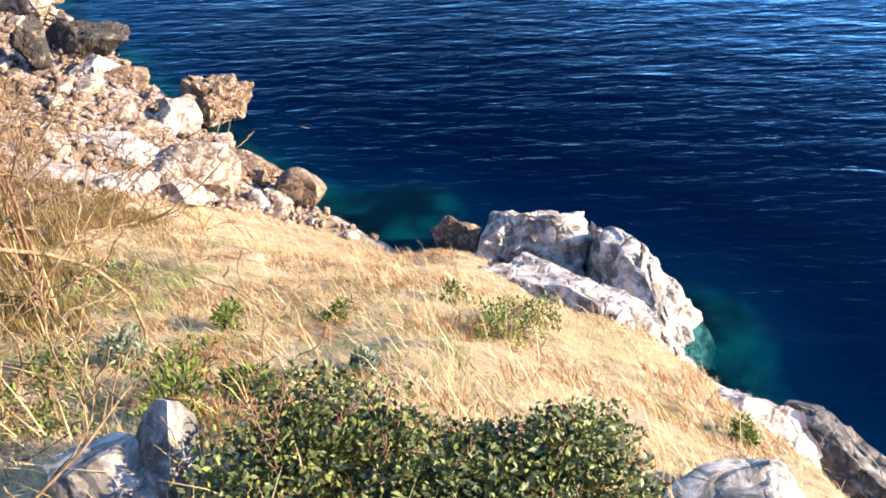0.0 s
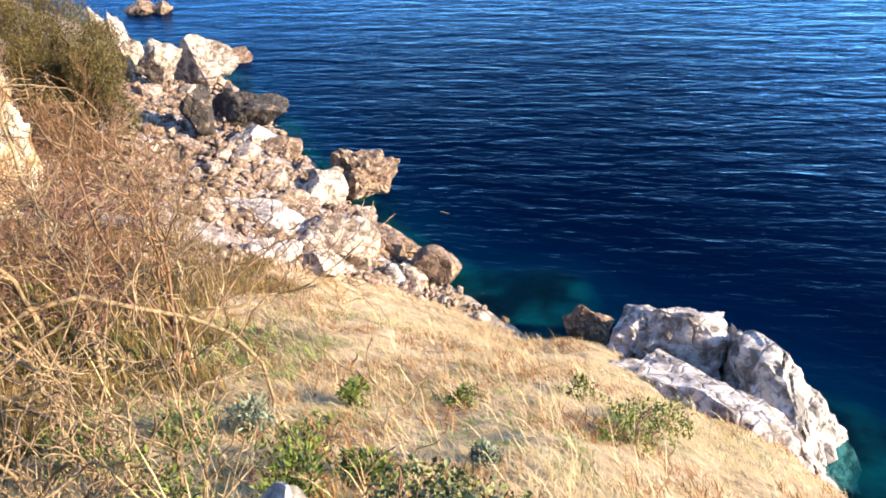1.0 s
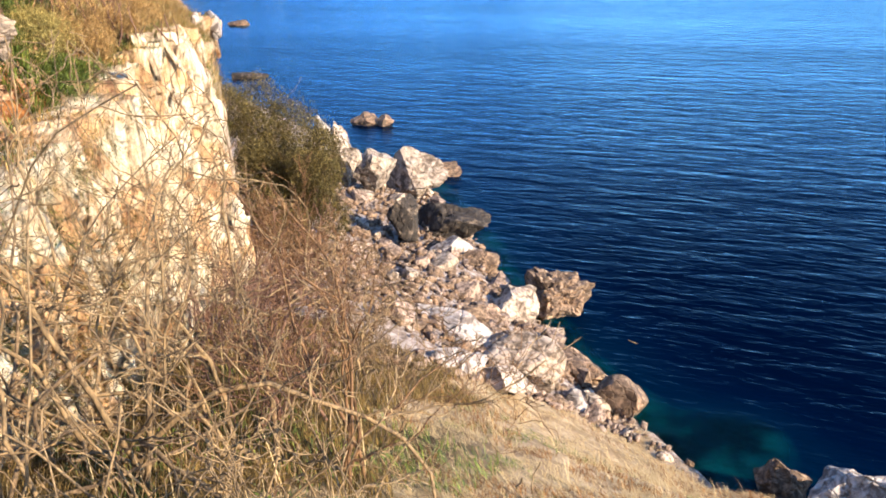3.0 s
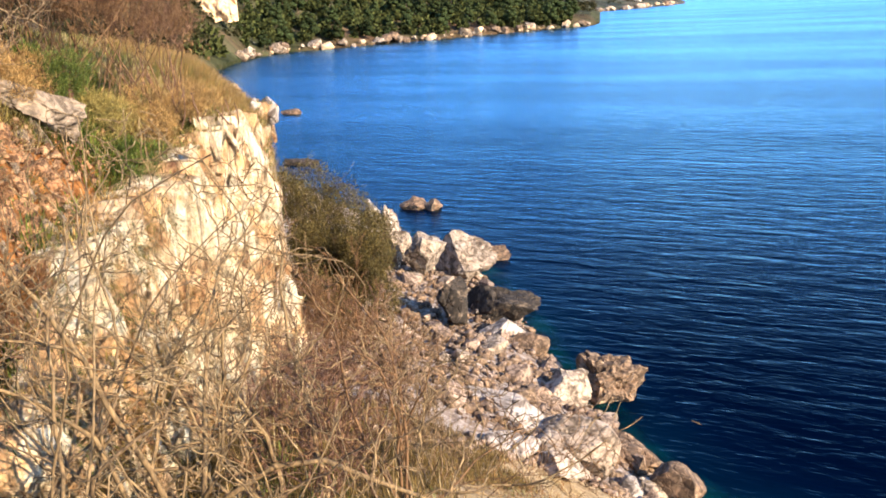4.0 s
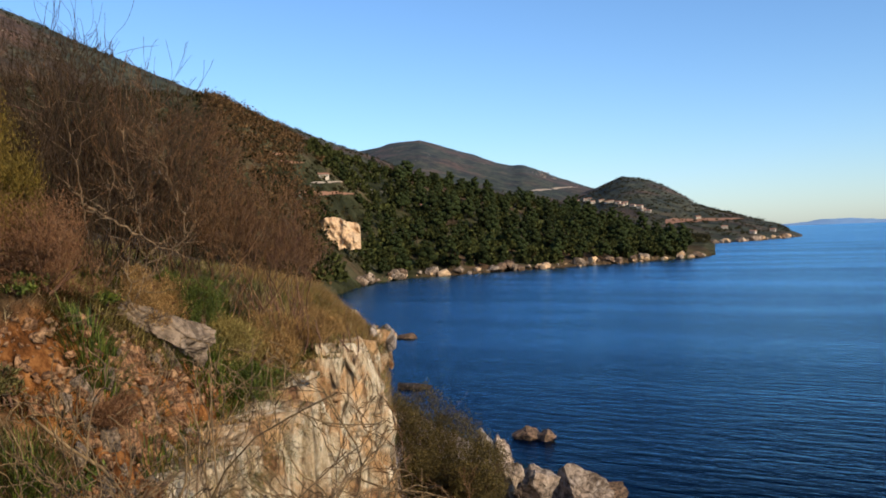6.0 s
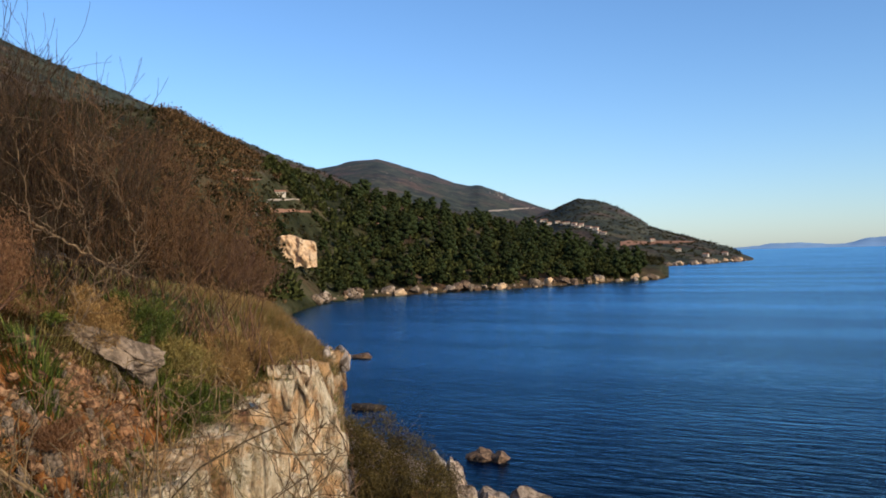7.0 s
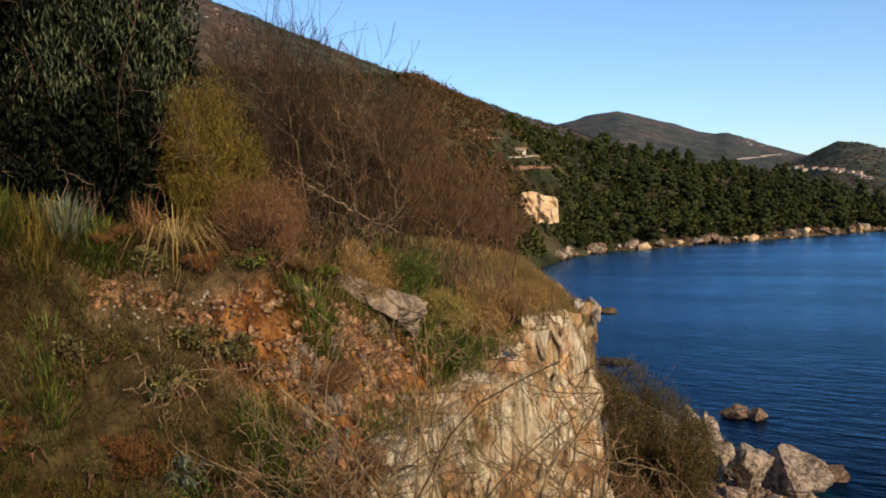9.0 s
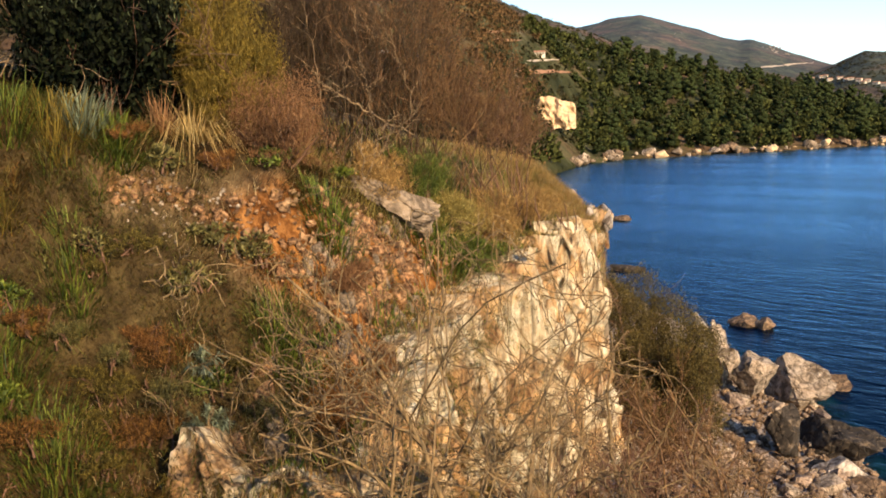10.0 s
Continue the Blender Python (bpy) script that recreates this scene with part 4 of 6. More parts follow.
def bare_shrub(name, label, x, y, stems, tall, seed, bark, lean=(0, 0), levels=3, fork=0.55, radius=0.035, spread=0.7, wander=0.2, fan=0.5, thin=0.004, keep=None, above=None, steps=10):
    """A leafless shrub: every stem is a part, with its fine brushwood under it. keep: the crown's outline, a test on arrays."""
    rng = random.Random(seed)
    ob = tagged(new(name), label, "shrub")
    z = height(x, y) - 0.08
    for _ in range(stems):
        out = {}
        w = Vector((rng.gauss(0, fan) + lean[0], rng.gauss(0, fan) + lean[1], 1.0))
        s = (x + rng.gauss(0, 0.12 * stems ** 0.5), y + rng.gauss(0, 0.12 * stems ** 0.5), z)
        grow(rng, s, w, tall * rng.uniform(0.6, 1.0), radius * rng.uniform(0.6, 1.2), 0, out, wander * 0.8, 0.04, fork * 0.8, steps, 0.55, spread, levels, thin)
        wood = np.array(out[0])
        twig = np.array([t for k in out if k > 0 for t in out[k]])
        if keep:
            inside = keep(wood[:, 3], wood[:, 4], wood[:, 5])
            wood = wood[:max(2, int(np.argmin(inside)) if not inside.all() else len(wood))]
            twig = twig[keep(twig[:, 3], twig[:, 4], twig[:, 5])] if len(twig) else twig
        if above and len(twig):
            twig = twig[above(twig[:, 3], twig[:, 4], twig[:, 5])]
        stem = child("stem", stem_tube("stem", wood, bark), ob)
        if len(twig):
            tagged(child("brushwood", tubes("brushwood", twig, bark, 4 if radius > 0.025 else 3), stem), kind="stuff")
    return ob


def dome(cx, cy, cz, rx, ry, rz):
    """A rounded crown outline."""
    return lambda x, y, z: ((x - cx) / rx) ** 2 + ((y - cy) / ry) ** 2 + (np.maximum(z - cz, 0) / rz) ** 2 < 1 + 0.25 * np.sin(x * 5) * np.sin(y * 5) * np.sin(z * 4)


def blade_mesh(name, P, way, length, width, droop, material):
    """Grass blades or narrow leaves from arrays: places, upward ways, lengths, widths and droop."""
    way = way / np.linalg.norm(way, axis=1)[:, None]
    side = np.cross(way, np.array([[0, 0, 1.0]])) + 1e-4
    side /= np.linalg.norm(side, axis=1)[:, None]
    h = way * np.array([[1, 1, 0]])
    L, W, D = length[:, None], width[:, None], droop[:, None]
    mid = P + way * L * 0.55 - np.array([[0, 0, 1.0]]) * L * D * 0.18 + h * L * D * 0.06
    tip = P + way * L - np.array([[0, 0, 1.0]]) * L * D * 0.75 + h * L * D * 0.2
    v = np.stack([P - side * W * 0.5, P + side * W * 0.5, mid - side * W * 0.4, mid + side * W * 0.4, tip], axis=1).reshape(-1, 3)
    i = np.arange(len(P))[:, None] * 5
    f = np.concatenate([i + np.array([[0, 1, 3]]), i + np.array([[0, 3, 2]]), i + np.array([[2, 3, 4]])])
    return mesh_of(name, v, f, material)


def leaf_cloud(name, P, size, material, seed, slim=0.45, up=0.3):
    """Folded little leaves at the places P."""
    rng = np.random.default_rng(seed)
    n = len(P)
    d = rng.normal(size=(n, 3)) + np.array([[0, 0, up]])
    d /= np.linalg.norm(d, axis=1)[:, None]
    s = np.cross(d, rng.normal(size=(n, 3)))
    s /= np.linalg.norm(s, axis=1)[:, None]
    nrm = np.cross(d, s)
    L = (size * rng.uniform(0.6, 1.3, n))[:, None]
    a, b = P, P + d * L
    m1, m2 = P + d * L * 0.45 + s * L * slim * 0.5 + nrm * L * 0.08, P + d * L * 0.45 - s * L * slim * 0.5 + nrm * L * 0.08
    v = np.stack([a, m1, b, m2], axis=1).reshape(-1, 3)
    i = np.arange(n)[:, None] * 4
    return mesh_of(name, v, np.concatenate([i + np.array([[0, 1, 2]]), i + np.array([[0, 2, 3]])]), material)


def leafy_shrub(name, label, x, y, wide, deep, tall, leaves, leaf, material, bark, seed, lobes=9, slim=0.45, up=0.3, base=None, upright=False, low=0.3, sticks=1.0):
    """A shrub of several leafy lobes on forking stems."""
    rng = random.Random(seed)
    nr = np.random.default_rng(seed)
    z = height(x, y) if base is None else base
    out = {}
    places = []
    for k in range(lobes):
        a = 2 * math.pi * (k + rng.random() * 0.6) / lobes
        f = rng.uniform(0.25, 0.9) if k else 0.0
        cx, cy = x + math.cos(a) * wide * 0.5 * f, y + math.sin(a) * deep * 0.5 * f
        cz = z + tall * rng.uniform(low, 0.74)
        rad = np.array([wide, deep, tall]) * rng.uniform(0.18, 0.31)
        n = int(leaves / lobes)
        d = nr.normal(size=(n, 3))
        d /= np.linalg.norm(d, axis=1)[:, None]
        rr = nr.uniform(0.25, 1.0, n) ** 0.45
        wob = 1 + 0.35 * np.sin(d[:, 0] * 7 + k) * np.sin(d[:, 1] * 6 - k) * np.sin(d[:, 2] * 5)
        P = np.array([cx, cy, cz]) + d * rad * (rr * wob)[:, None]
        if upright:
            P[:, 2] += np.abs(nr.normal(0, 0.12 * tall, n)) * (d[:, 2] > 0.1)
        places.append(P)
        grow(rng, (x + rng.gauss(0, 0.1), y + rng.gauss(0, 0.1), z - 0.05), (cx - x, cy - y, cz - z + 0.2), (Vector((cx, cy, cz)) - Vector((x, y, z))).length * 0.95, 0.03 * sticks * tall ** 0.5, 0, out, 0.15, 0.05, 0.5, 6, 0.5, 0.7, 2, 0.004)
    P = np.concatenate(places)
    P = P[P[:, 2] > heights(P[:, 0], P[:, 1]) + 0.02]
    ob = tagged(new(name), label, "shrub")
    tagged(child("brushwood", tubes("brushwood", [s for k in out for s in out[k]], bark, 4), ob), kind="stuff")
    child("foliage", leaf_cloud("foliage", P, leaf, material, seed, slim, up), ob)
    return ob


def tuft(name, label, x, y, blades, tall, width, material, seed, radius=0.15, flop=0.5, droop=0.6, category="grass"):
    """A clump of grass blades fanning out of one root."""
    rng = np.random.default_rng(seed)
    a, r = rng.uniform(0, 2 * math.pi, blades), radius * rng.uniform(0, 1, blades) ** 0.6
    px, py = x + r * np.cos(a), y + r * np.sin(a)
    P = np.stack([px, py, heights(px, py) - 0.02], -1)
    way = np.stack([np.cos(a) * flop * (0.3 + r / radius) + rng.normal(0, 0.2, blades), np.sin(a) * flop * (0.3 + r / radius) + rng.normal(0, 0.2, blades), np.ones(blades)], -1)
    me = blade_mesh(name, P, way, tall * rng.uniform(0.5, 1.1, blades), np.full(blades, width), droop * rng.uniform(0.4, 1.4, blades), material)
    return tagged(new(name, me), label, category, kind="stuff")


def by_bearing(b, r):
    return -0.2 - r * math.sin(radians(b)), r * math.cos(radians(b))


# ---- shrubs in the gully, below the viewpoint and on the bank
def gully_outline(x, y, z):
    """The ragged top of the bare trees that grow out of the gully."""
    b = np.degrees(np.arctan2(-(x + 0.2), y))
    rise = np.degrees(np.arctan2(z - 10.45, np.hypot(x + 0.2, y)))
    ragged = 1.6 * np.sin(x * 6 + z * 3) * np.sin(y * 5)
    return (rise < np.interp(b, [20, 28, 31.5, 35.2, 37.5, 44, 52, 58], [-26, -19.5, -16.5, -13.7, -9.2, -7.2, -6.2, -8.0]) + ragged) & (b < 66)


bare_shrub("bare_tree", "leafless grey-barked tree with crooked branches in front of the cliff", -6.3, 5.9, 7, 7.0, 101, TREE_BARK, (0.0, 0.05), 3, 0.335, 0.032, 0.9, 0.29, 0.4, 0.005, gully_outline, steps=14)
bare_shrub("bare_tree", "leafless pale-barked tree with long crooked branches above the gully", -5.4, 4.4, 3, 5.6, 135, TREE_BARK, (0.05, 0.15), 3, 0.30, 0.022, 0.9, 0.30, 0.5, 0.005, gully_outline, steps=14)
bare_shrub("bare_tree", "leafless pale-barked tree with a twisted crown in the gully", -5.5, 7.1, 7, 6.2, 136, TREE_BARK, (0.0, 0.1), 3, 0.335, 0.036, 0.9, 0.29, 0.4, 0.005, gully_outline, steps=14)
bare_shrub("bare_tree", "leafless reddish-brown tree with a low crown in the gully", -4.9, 7.9, 6, 4.6, 138, RED_BARK, (0.05, 0.1), 3, 0.34, 0.024, 0.9, 0.30, 0.5, 0.005, gully_outline, steps=13)
bare_shrub("bare_tree", "leafless grey-barked shrub with spreading twigs in the gully", -7.3, 5.1, 2, 5.4, 102, PALE_BARK, (0.0, 0.1), 3, 0.28, 0.024, 0.9, 0.32, 0.6, 0.0044, gully_outline, steps=13)
bare_shrub("bare_shrub", "low leafless shrub with pale twigs spreading over the grass", -3.7, 4.4, 7, 2.9, 103, TREE_BARK, (0.3, 0.2), 3, 0.36, 0.017, 0.85, 0.3, 0.8, 0.0052, dome(-3.4, 4.7, 6.9, 1.8, 1.8, 1.3), steps=12)
bare_shrub("bare_shrub", "low leafless shrub with brown twigs beside the slope", -3.4, 2.9, 7, 3.2, 104, TREE_BARK, (0.6, 0.75), 3, 0.38, 0.017, 0.8, 0.28, 0.55, 0.0052, dome(-2.8, 4.0, 7.2, 1.5, 2.3, 1.1), steps=12)
bare_shrub("bare_shrub", "brown twiggy shrub in the gully below the cliff", -6.4, 8.6, 11, 2.0, 105, BROWN_BARK, (0.0, 0.1), 3, 0.5, 0.024, 0.7, 0.2, 0.6, 0.005, dome(-6.4, 8.7, 4.9, 2.0, 2.0, 1.5))
bare_shrub("bare_shrub", "brown twiggy shrub in the gully below the cliff", -8.2, 11.0, 11, 2.2, 106, BROWN_BARK, (0.0, 0.0), 3, 0.5, 0.024, 0.7, 0.2, 0.6, 0.005, dome(-8.2, 11.0, 4.6, 2.0, 2.0, 1.9))
bare_shrub("bare_shrub", "brown twiggy shrub at the foot of the cliff", -9.8, 14.0, 11, 2.2, 107, RED_BARK, (0.0, 0.0), 3, 0.5, 0.024, 0.7, 0.2, 0.6, 0.006, dome(-9.8, 14.0, 3.8, 1.9, 1.9, 1.9))
bare_shrub("bare_shrub", "tan twiggy shrub at the edge of the rubble", -7.9, 13.4, 10, 1.6, 108, PALE_BARK, (0.1, 0.1), 3, 0.48, 0.018, 0.7, 0.2, 0.6, 0.005, dome(-7.9, 13.4, 3.4, 1.6, 1.6, 1.4))
bare_shrub("bare_shrub", "tan twiggy shrub at the edge of the grass", -5.6, 10.6, 10, 1.3, 109, PALE_BARK, (0.1, 0.1), 3, 0.48, 0.016, 0.7, 0.2, 0.7, 0.0045, dome(-5.6, 10.6, 4.0, 1.5, 1.5, 1.1))


bare_shrub("bare_tree", "leafless pale-barked shrub with crooked branches over the bank's foot", -6.7, 4.9, 2, 5.0, 137, PALE_BARK, (0.0, 0.1), 3, 0.28, 0.024, 0.9, 0.34, 0.6, 0.0044, gully_outline, steps=13)


def thicket_outline(x, y, z):
    """The wind-shorn outline of the thicket as it stands above the cliff, with a ragged edge."""
    b = np.degrees(np.arctan2(-(x + 0.2), y))
    rise = np.degrees(np.arctan2(z - 10.45, np.hypot(x + 0.2, y)))
    ragged = 0.7 * np.sin(x * 13) * np.sin(y * 11)
    return (b > 40.2 + 0.5 * np.sin(z * 9) + 0.4 * np.sin(x * 13)) & (rise < np.interp(b, [40.5, 43, 47, 50, 53, 58], [2.4, 5.2, 8.2, 10.2, 12.0, 12.5]) + ragged)


def thicket_foot(x, y, z):
    """The thicket's twigs begin above the grass of the slope."""
    b = np.degrees(np.arctan2(-(x + 0.2), y))
    rise = np.degrees(np.arctan2(z - 10.45, np.hypot(x + 0.2, y)))
    return rise > np.interp(b, [40, 42, 45, 48, 52, 58], [-2.0, -1.4, -0.5, 0.0, 0.7, 0.9]) + 0.9 * np.sin(x * 9) * np.sin(y * 8)


THICKET = ((41.6, 17.4, 1.5, 111), (43.2, 17.2, 1.8, 112), (45.3, 17.0, 2.3, 113), (47.6, 16.4, 2.5, 114), (50.2, 16.2, 3.1, 115), (52.9, 15.8, 3.2, 116), (55.6, 17.0, 3.2, 117), (58.0, 18.0, 3.0, 118))
for b, r, tall, seed in THICKET:
    x, y = by_bearing(b, r)
    bare_shrub("thicket_shrub", "dense leafless reddish-brown thicket on top of the cliff", x, y, 26, tall * 0.98, seed, RED_BARK if 44 < b < 52 else DULL_BARK if b > 52 else BROWN_BARK, (0.0, -0.05), 3, 0.74, 0.013, 0.5, 0.16, 0.38, 0.0036, thicket_outline, thicket_foot, 7)

for b, r, tall, seed in ((52.6, 15.6, 3.0, 161), (51.2, 15.8, 2.75, 162), (49.8, 15.8, 2.5, 163), (48.4, 15.6, 2.2, 164), (54.2, 15.8, 3.1, 166)):
    x, y = by_bearing(b, r)
    bare_shrub("tall_twigs", "tall thin leafless shoots rising out of the thicket", x, y, 9, tall, seed, DULL_BARK, (0.05, 0.0), 2, 0.5, 0.009, 0.45, 0.14, 0.08, 0.0032, None, None, 10)
for i, (b, r, wide, tall) in enumerate(((41.6, 17.0, 1.5, 0.9), (43.4, 16.0, 1.7, 1.0), (45.6, 15.6, 1.6, 1.0), (47.8, 15.2, 1.5, 1.1), (50.4, 14.6, 1.3, 1.0), (44.4, 14.9, 1.0, 0.6))):
    x, y = by_bearing(b, r)
    leafy_shrub("dry_bush", "soft %s bush of fine stems below the thicket" % ("tan", "tan", "olive", "green", "golden", "green")[i], x, y, wide, 1.1, tall, 9000, 0.08, (RIM_LEAF, RIM_LEAF, SLOPE_LEAF, GREEN_GRASS, RIM_LEAF, GREEN_GRASS)[i], BROWN_BARK, 870 + i, 8, 0.08, 1.0, low=0.05)
x, y = by_bearing(66.2, 14.8)
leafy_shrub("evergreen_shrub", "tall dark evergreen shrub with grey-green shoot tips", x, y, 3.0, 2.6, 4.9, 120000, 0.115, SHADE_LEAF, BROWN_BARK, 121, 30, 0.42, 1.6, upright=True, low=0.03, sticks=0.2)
leafy_shrub("evergreen_shrub", "grey-green upright shoots in front of the dark shrub", x + 0.6, y - 0.25, 2.8, 1.9, 4.9, 20000, 0.11, SHOOT_LEAF, BROWN_BARK, 122, 20, 0.16, 3.0, upright=True, low=0.42, sticks=0.1)
x, y = by_bearing(59.0, 14.4)
leafy_shrub("broom_shrub", "yellowish olive feathery shrub at the top of the bank", x, y, 1.5, 1.4, 2.35, 70000, 0.075, BROOM_LEAF, BROWN_BARK, 123, 12, 0.11, 1.6, low=0.1, upright=True)
x, y = by_bearing(56.4, 13.4)
leafy_shrub("dry_bush", "rounded bush of fine rust-red dry stems on the bank", x, y, 2.1, 1.3, 1.2, 15000, 0.075, RUST_BUSH, BROWN_BARK, 134, 14, 0.08, 1.4, low=0.05, upright=True)
x, y = by_bearing(74.2, 15.3)
bare_shrub("bare_shrub", "leafless brush with long pale sticks on the bank", x, y, 14, 2.8, 124, PALE_BARK, (-0.15, -0.1), 2, 0.5, 0.02, 0.6, 0.16, 0.7, 0.007)
leafy_shrub("broom_shrub", "olive and brown low growth behind the pale sticks", x - 0.7, y - 0.2, 3.0, 2.0, 2.4, 36000, 0.07, COAST_LEAF, BROWN_BARK, 129, 14, 0.2, 1.0, low=0.12)


def long_branch(label, a, b, seed, radius=0.022):
    """A long crooked branch between two places given as bearing, distance and rise."""
    rng = random.Random(seed)
    p, q = [Vector((*by_bearing(k[0], k[1]), 10.45 + k[1] * math.tan(radians(k[2])))) for k in (a, b)]
    n, rows, last = 16, [], p
    side = []
    for i in range(1, n + 1):
        f = i / n
        w = p.lerp(q, f) + Vector((rng.gauss(0, 0.025), rng.gauss(0, 0.025), rng.gauss(0, 0.02) - 0.06 * math.sin(f * math.pi)))
        rows.append((*last, *w, radius * (1.1 - 0.7 * (i - 1) / n), radius * (1.1 - 0.7 * f)))
        if rng.random() < 0.55:
            out = {}
            grow(rng, w, (w - last) * 2 + Vector((rng.gauss(0, 0.4), rng.gauss(0, 0.4), rng.uniform(-0.1, 0.5))), rng.uniform(0.5, 1.1), radius * 0.45, 0, out, 0.2, 0.03, 0.5, 6, 0.6, 0.8, 1, 0.004)
            side += [k for d in out for k in out[d]]
        last = w
    ob = tagged(new("dead_branch"), label, "branch")
    child("stem", stem_tube("stem", rows, PALE_BARK), ob)
    if side:
        tagged(child("brushwood", tubes("brushwood", side, PALE_BARK, 4), ob), kind="stuff")


long_branch("long pale dead branch leaning through the thicket", (53.6, 14.6, 2.3), (47.9, 14.2, -0.9), 51)
long_branch("thin pale branch standing in the thicket", (50.6, 14.8, 0.2), (51.6, 14.8, 7.0), 52, 0.012)
long_branch("thin pale branch standing in the thicket", (48.0, 14.8, 0.6), (49.4, 14.8, 5.5), 53, 0.011)
long_branch("thin pale branch standing in the thicket", (53.6, 15.0, 0.6), (54.6, 15.0, 8.5), 54, 0.012)
long_branch("thin pale branch standing on the bank", (51.2, 12.6, -4.5), (51.8, 12.4, -0.4), 55, 0.010)
# beyond the cliff's corner
leafy_shrub("coastal_shrub", "brown-green shrub below the cliff's outer corner", -13.5, 20.9, 3.0, 2.6, 3.0, 60000, 0.075, COAST_LEAF, BROWN_BARK, 126, 15, 0.24, 0.8, base=2.2, low=0.15, sticks=0.4)
leafy_shrub("coastal_shrub", "brown-green shrub sloping down to the rubble", -12.7, 20.0, 2.6, 2.2, 3.0, 36000, 0.075, COAST_LEAF, BROWN_BARK, 127, 11, 0.24, 0.8, base=2.1, low=0.15, sticks=0.4)
leafy_shrub("coastal_shrub", "brown-green shrub tucked behind the cliff's corner", -15.0, 22.0, 3.0, 2.6, 3.6, 40000, 0.08, COAST_LEAF, BROWN_BARK, 130, 12, 0.24, 0.8, base=2.6, low=0.1, sticks=0.4)
bare_shrub("bare_shrub", "brown leafless twigs in front of the coastal shrub", -11.4, 17.4, 14, 2.2, 128, RED_BARK, (0.1, -0.1), 3, 0.55, 0.02, 0.6, 0.18, 0.6, 0.006, dome(-11.4, 17.4, 3.6, 1.9, 1.9, 2.0))
# below the viewpoint
leafy_shrub("mastic_shrub", "dense dark green shrub with small glossy leaves", -0.72, 3.05, 1.3, 1.0, 0.40, 6500, 0.048, DARK_LEAF, BROWN_BARK, 131, 12, 0.5, 0.4, low=0.2)
leafy_shrub("mastic_shrub", "dense dark green shrub with small glossy leaves", -0.05, 3.05, 1.25, 1.0, 0.44, 6500, 0.048, DARK_LEAF, BROWN_BARK, 132, 12, 0.5, 0.4, low=0.2)
leafy_shrub("mastic_shrub", "dark green shrub with yellowish glossy leaf tips", 0.52, 3.05, 1.0, 1.0, 0.62, 6500, 0.048, DARK_LEAF, BROWN_BARK, 133, 12, 0.5, 0.4, low=0.2)
SMALL = ((-2.5, 7.6, 0.55, 0.35, 142), (-2.26, 5.3, 0.8, 0.35, 143), (-0.8, 5.5, 0.3, 0.2, 144), (-3.1, 6.3, 0.6, 0.35, 150), (-3.6, 6.0, 1.0, 0.3, 151), (-0.14, 9.1, 0.7, 0.2, 145), (0.35, 7.4, 0.9, 0.22, 146), (0.95, 8.9, 0.9, 0.25, 148),
         (0.6, 8.1, 0.8, 0.2, 149), (-2.0, 4.6, 0.7, 0.3, 155), (-2.9, 4.4, 0.9, 0.35, 157), (-1.6, 5.0, 0.5, 0.2, 158), (-1.4, 8.1, 0.5, 0.15, 161), (2.6, 6.0, 0.35, 0.2, 163), (-3.9, 5.0, 0.9, 0.4, 164))
for x, y, w, t, seed in SMALL:
    leafy_shrub("green_tuft", "small green leafy plant in the dry grass", x, y, w, w, t, 500, 0.07, GREEN_GRASS if seed % 3 else GREY_LEAF, BROWN_BARK, seed, 5, 0.3, 0.8)


# ---- grasses
def grass(name, label, n, xr, yr, keep, long, width, lie, heading, droop, material, seed):
    """A stand of grass over a stretch of ground. lie: how far the blades lean over."""
    rng = np.random.default_rng(seed)
    x, y = scatter(rng, n, xr, yr, keep)
    a = heading + rng.normal(0, 0.75, n) + 1.2 * fbm(x * 0.6, y * 0.6, 2, seed)
    way = np.stack([np.cos(a) * lie * rng.uniform(0.3, 1.5, n), np.sin(a) * lie * rng.uniform(0.3, 1.5, n), np.ones(n)], -1)
    P = np.stack([x, y, heights(x, y) - 0.015], -1)
    me = blade_mesh(name, P, way, rng.uniform(*long, n), width * rng.uniform(0.6, 1.3, n), droop * rng.uniform(0.5, 1.5, n), material)
    tagged(new(name, me), label, "grass", kind="stuff")


def slope(x, y):
    return (shore_distance(x, y) > 0.25) & ~stony_ground(x, y) & (cliff_depth(x, y) < -0.5) & (np.hypot(x, y) > 1.6)


def patchy(seed, cut, scale=0.8):
    return lambda x, y: fbm(x * scale, y * scale, 3, seed) > cut


gully = lambda x, y: (cliff_depth(x, y) < 0.4) & (x + 1.6 * fbm(x * 0.8, y * 0.8, 3, 19) + 0.10 * np.maximum(y - 4, 0) < -4.3) & (y < 13.5) & (shore_distance(x, y) > 2)
grass("dry_grass", "wind-combed dry straw grass covering the slope", 155000, (-7.5, 5), (0.5, 17.0), lambda x, y: slope(x, y) & (fbm(x * 1.3, y * 1.3, 3, 77) > -0.25) & ~gully(x, y), (0.10, 0.30), 0.006, 2.4, 2.9, 0.9, STRAW, 201)
grass("dry_grass_stalks", "tall pale grass stalks standing on the slope", 1200, (-6, 4.5), (2, 14), lambda x, y: slope(x, y) & ~gully(x, y), (0.3, 0.65), 0.007, 0.8, 2.7, 0.5, STRAW, 202)
grass("rust_grass", "rusty brown dry grass between the straw", 17000, (-8, 4.5), (1, 15.5), lambda x, y: slope(x, y) & patchy(31, 0.05)(x, y), (0.10, 0.30), 0.009, 1.3, 2.7, 0.7, RUST_GRASS, 203)
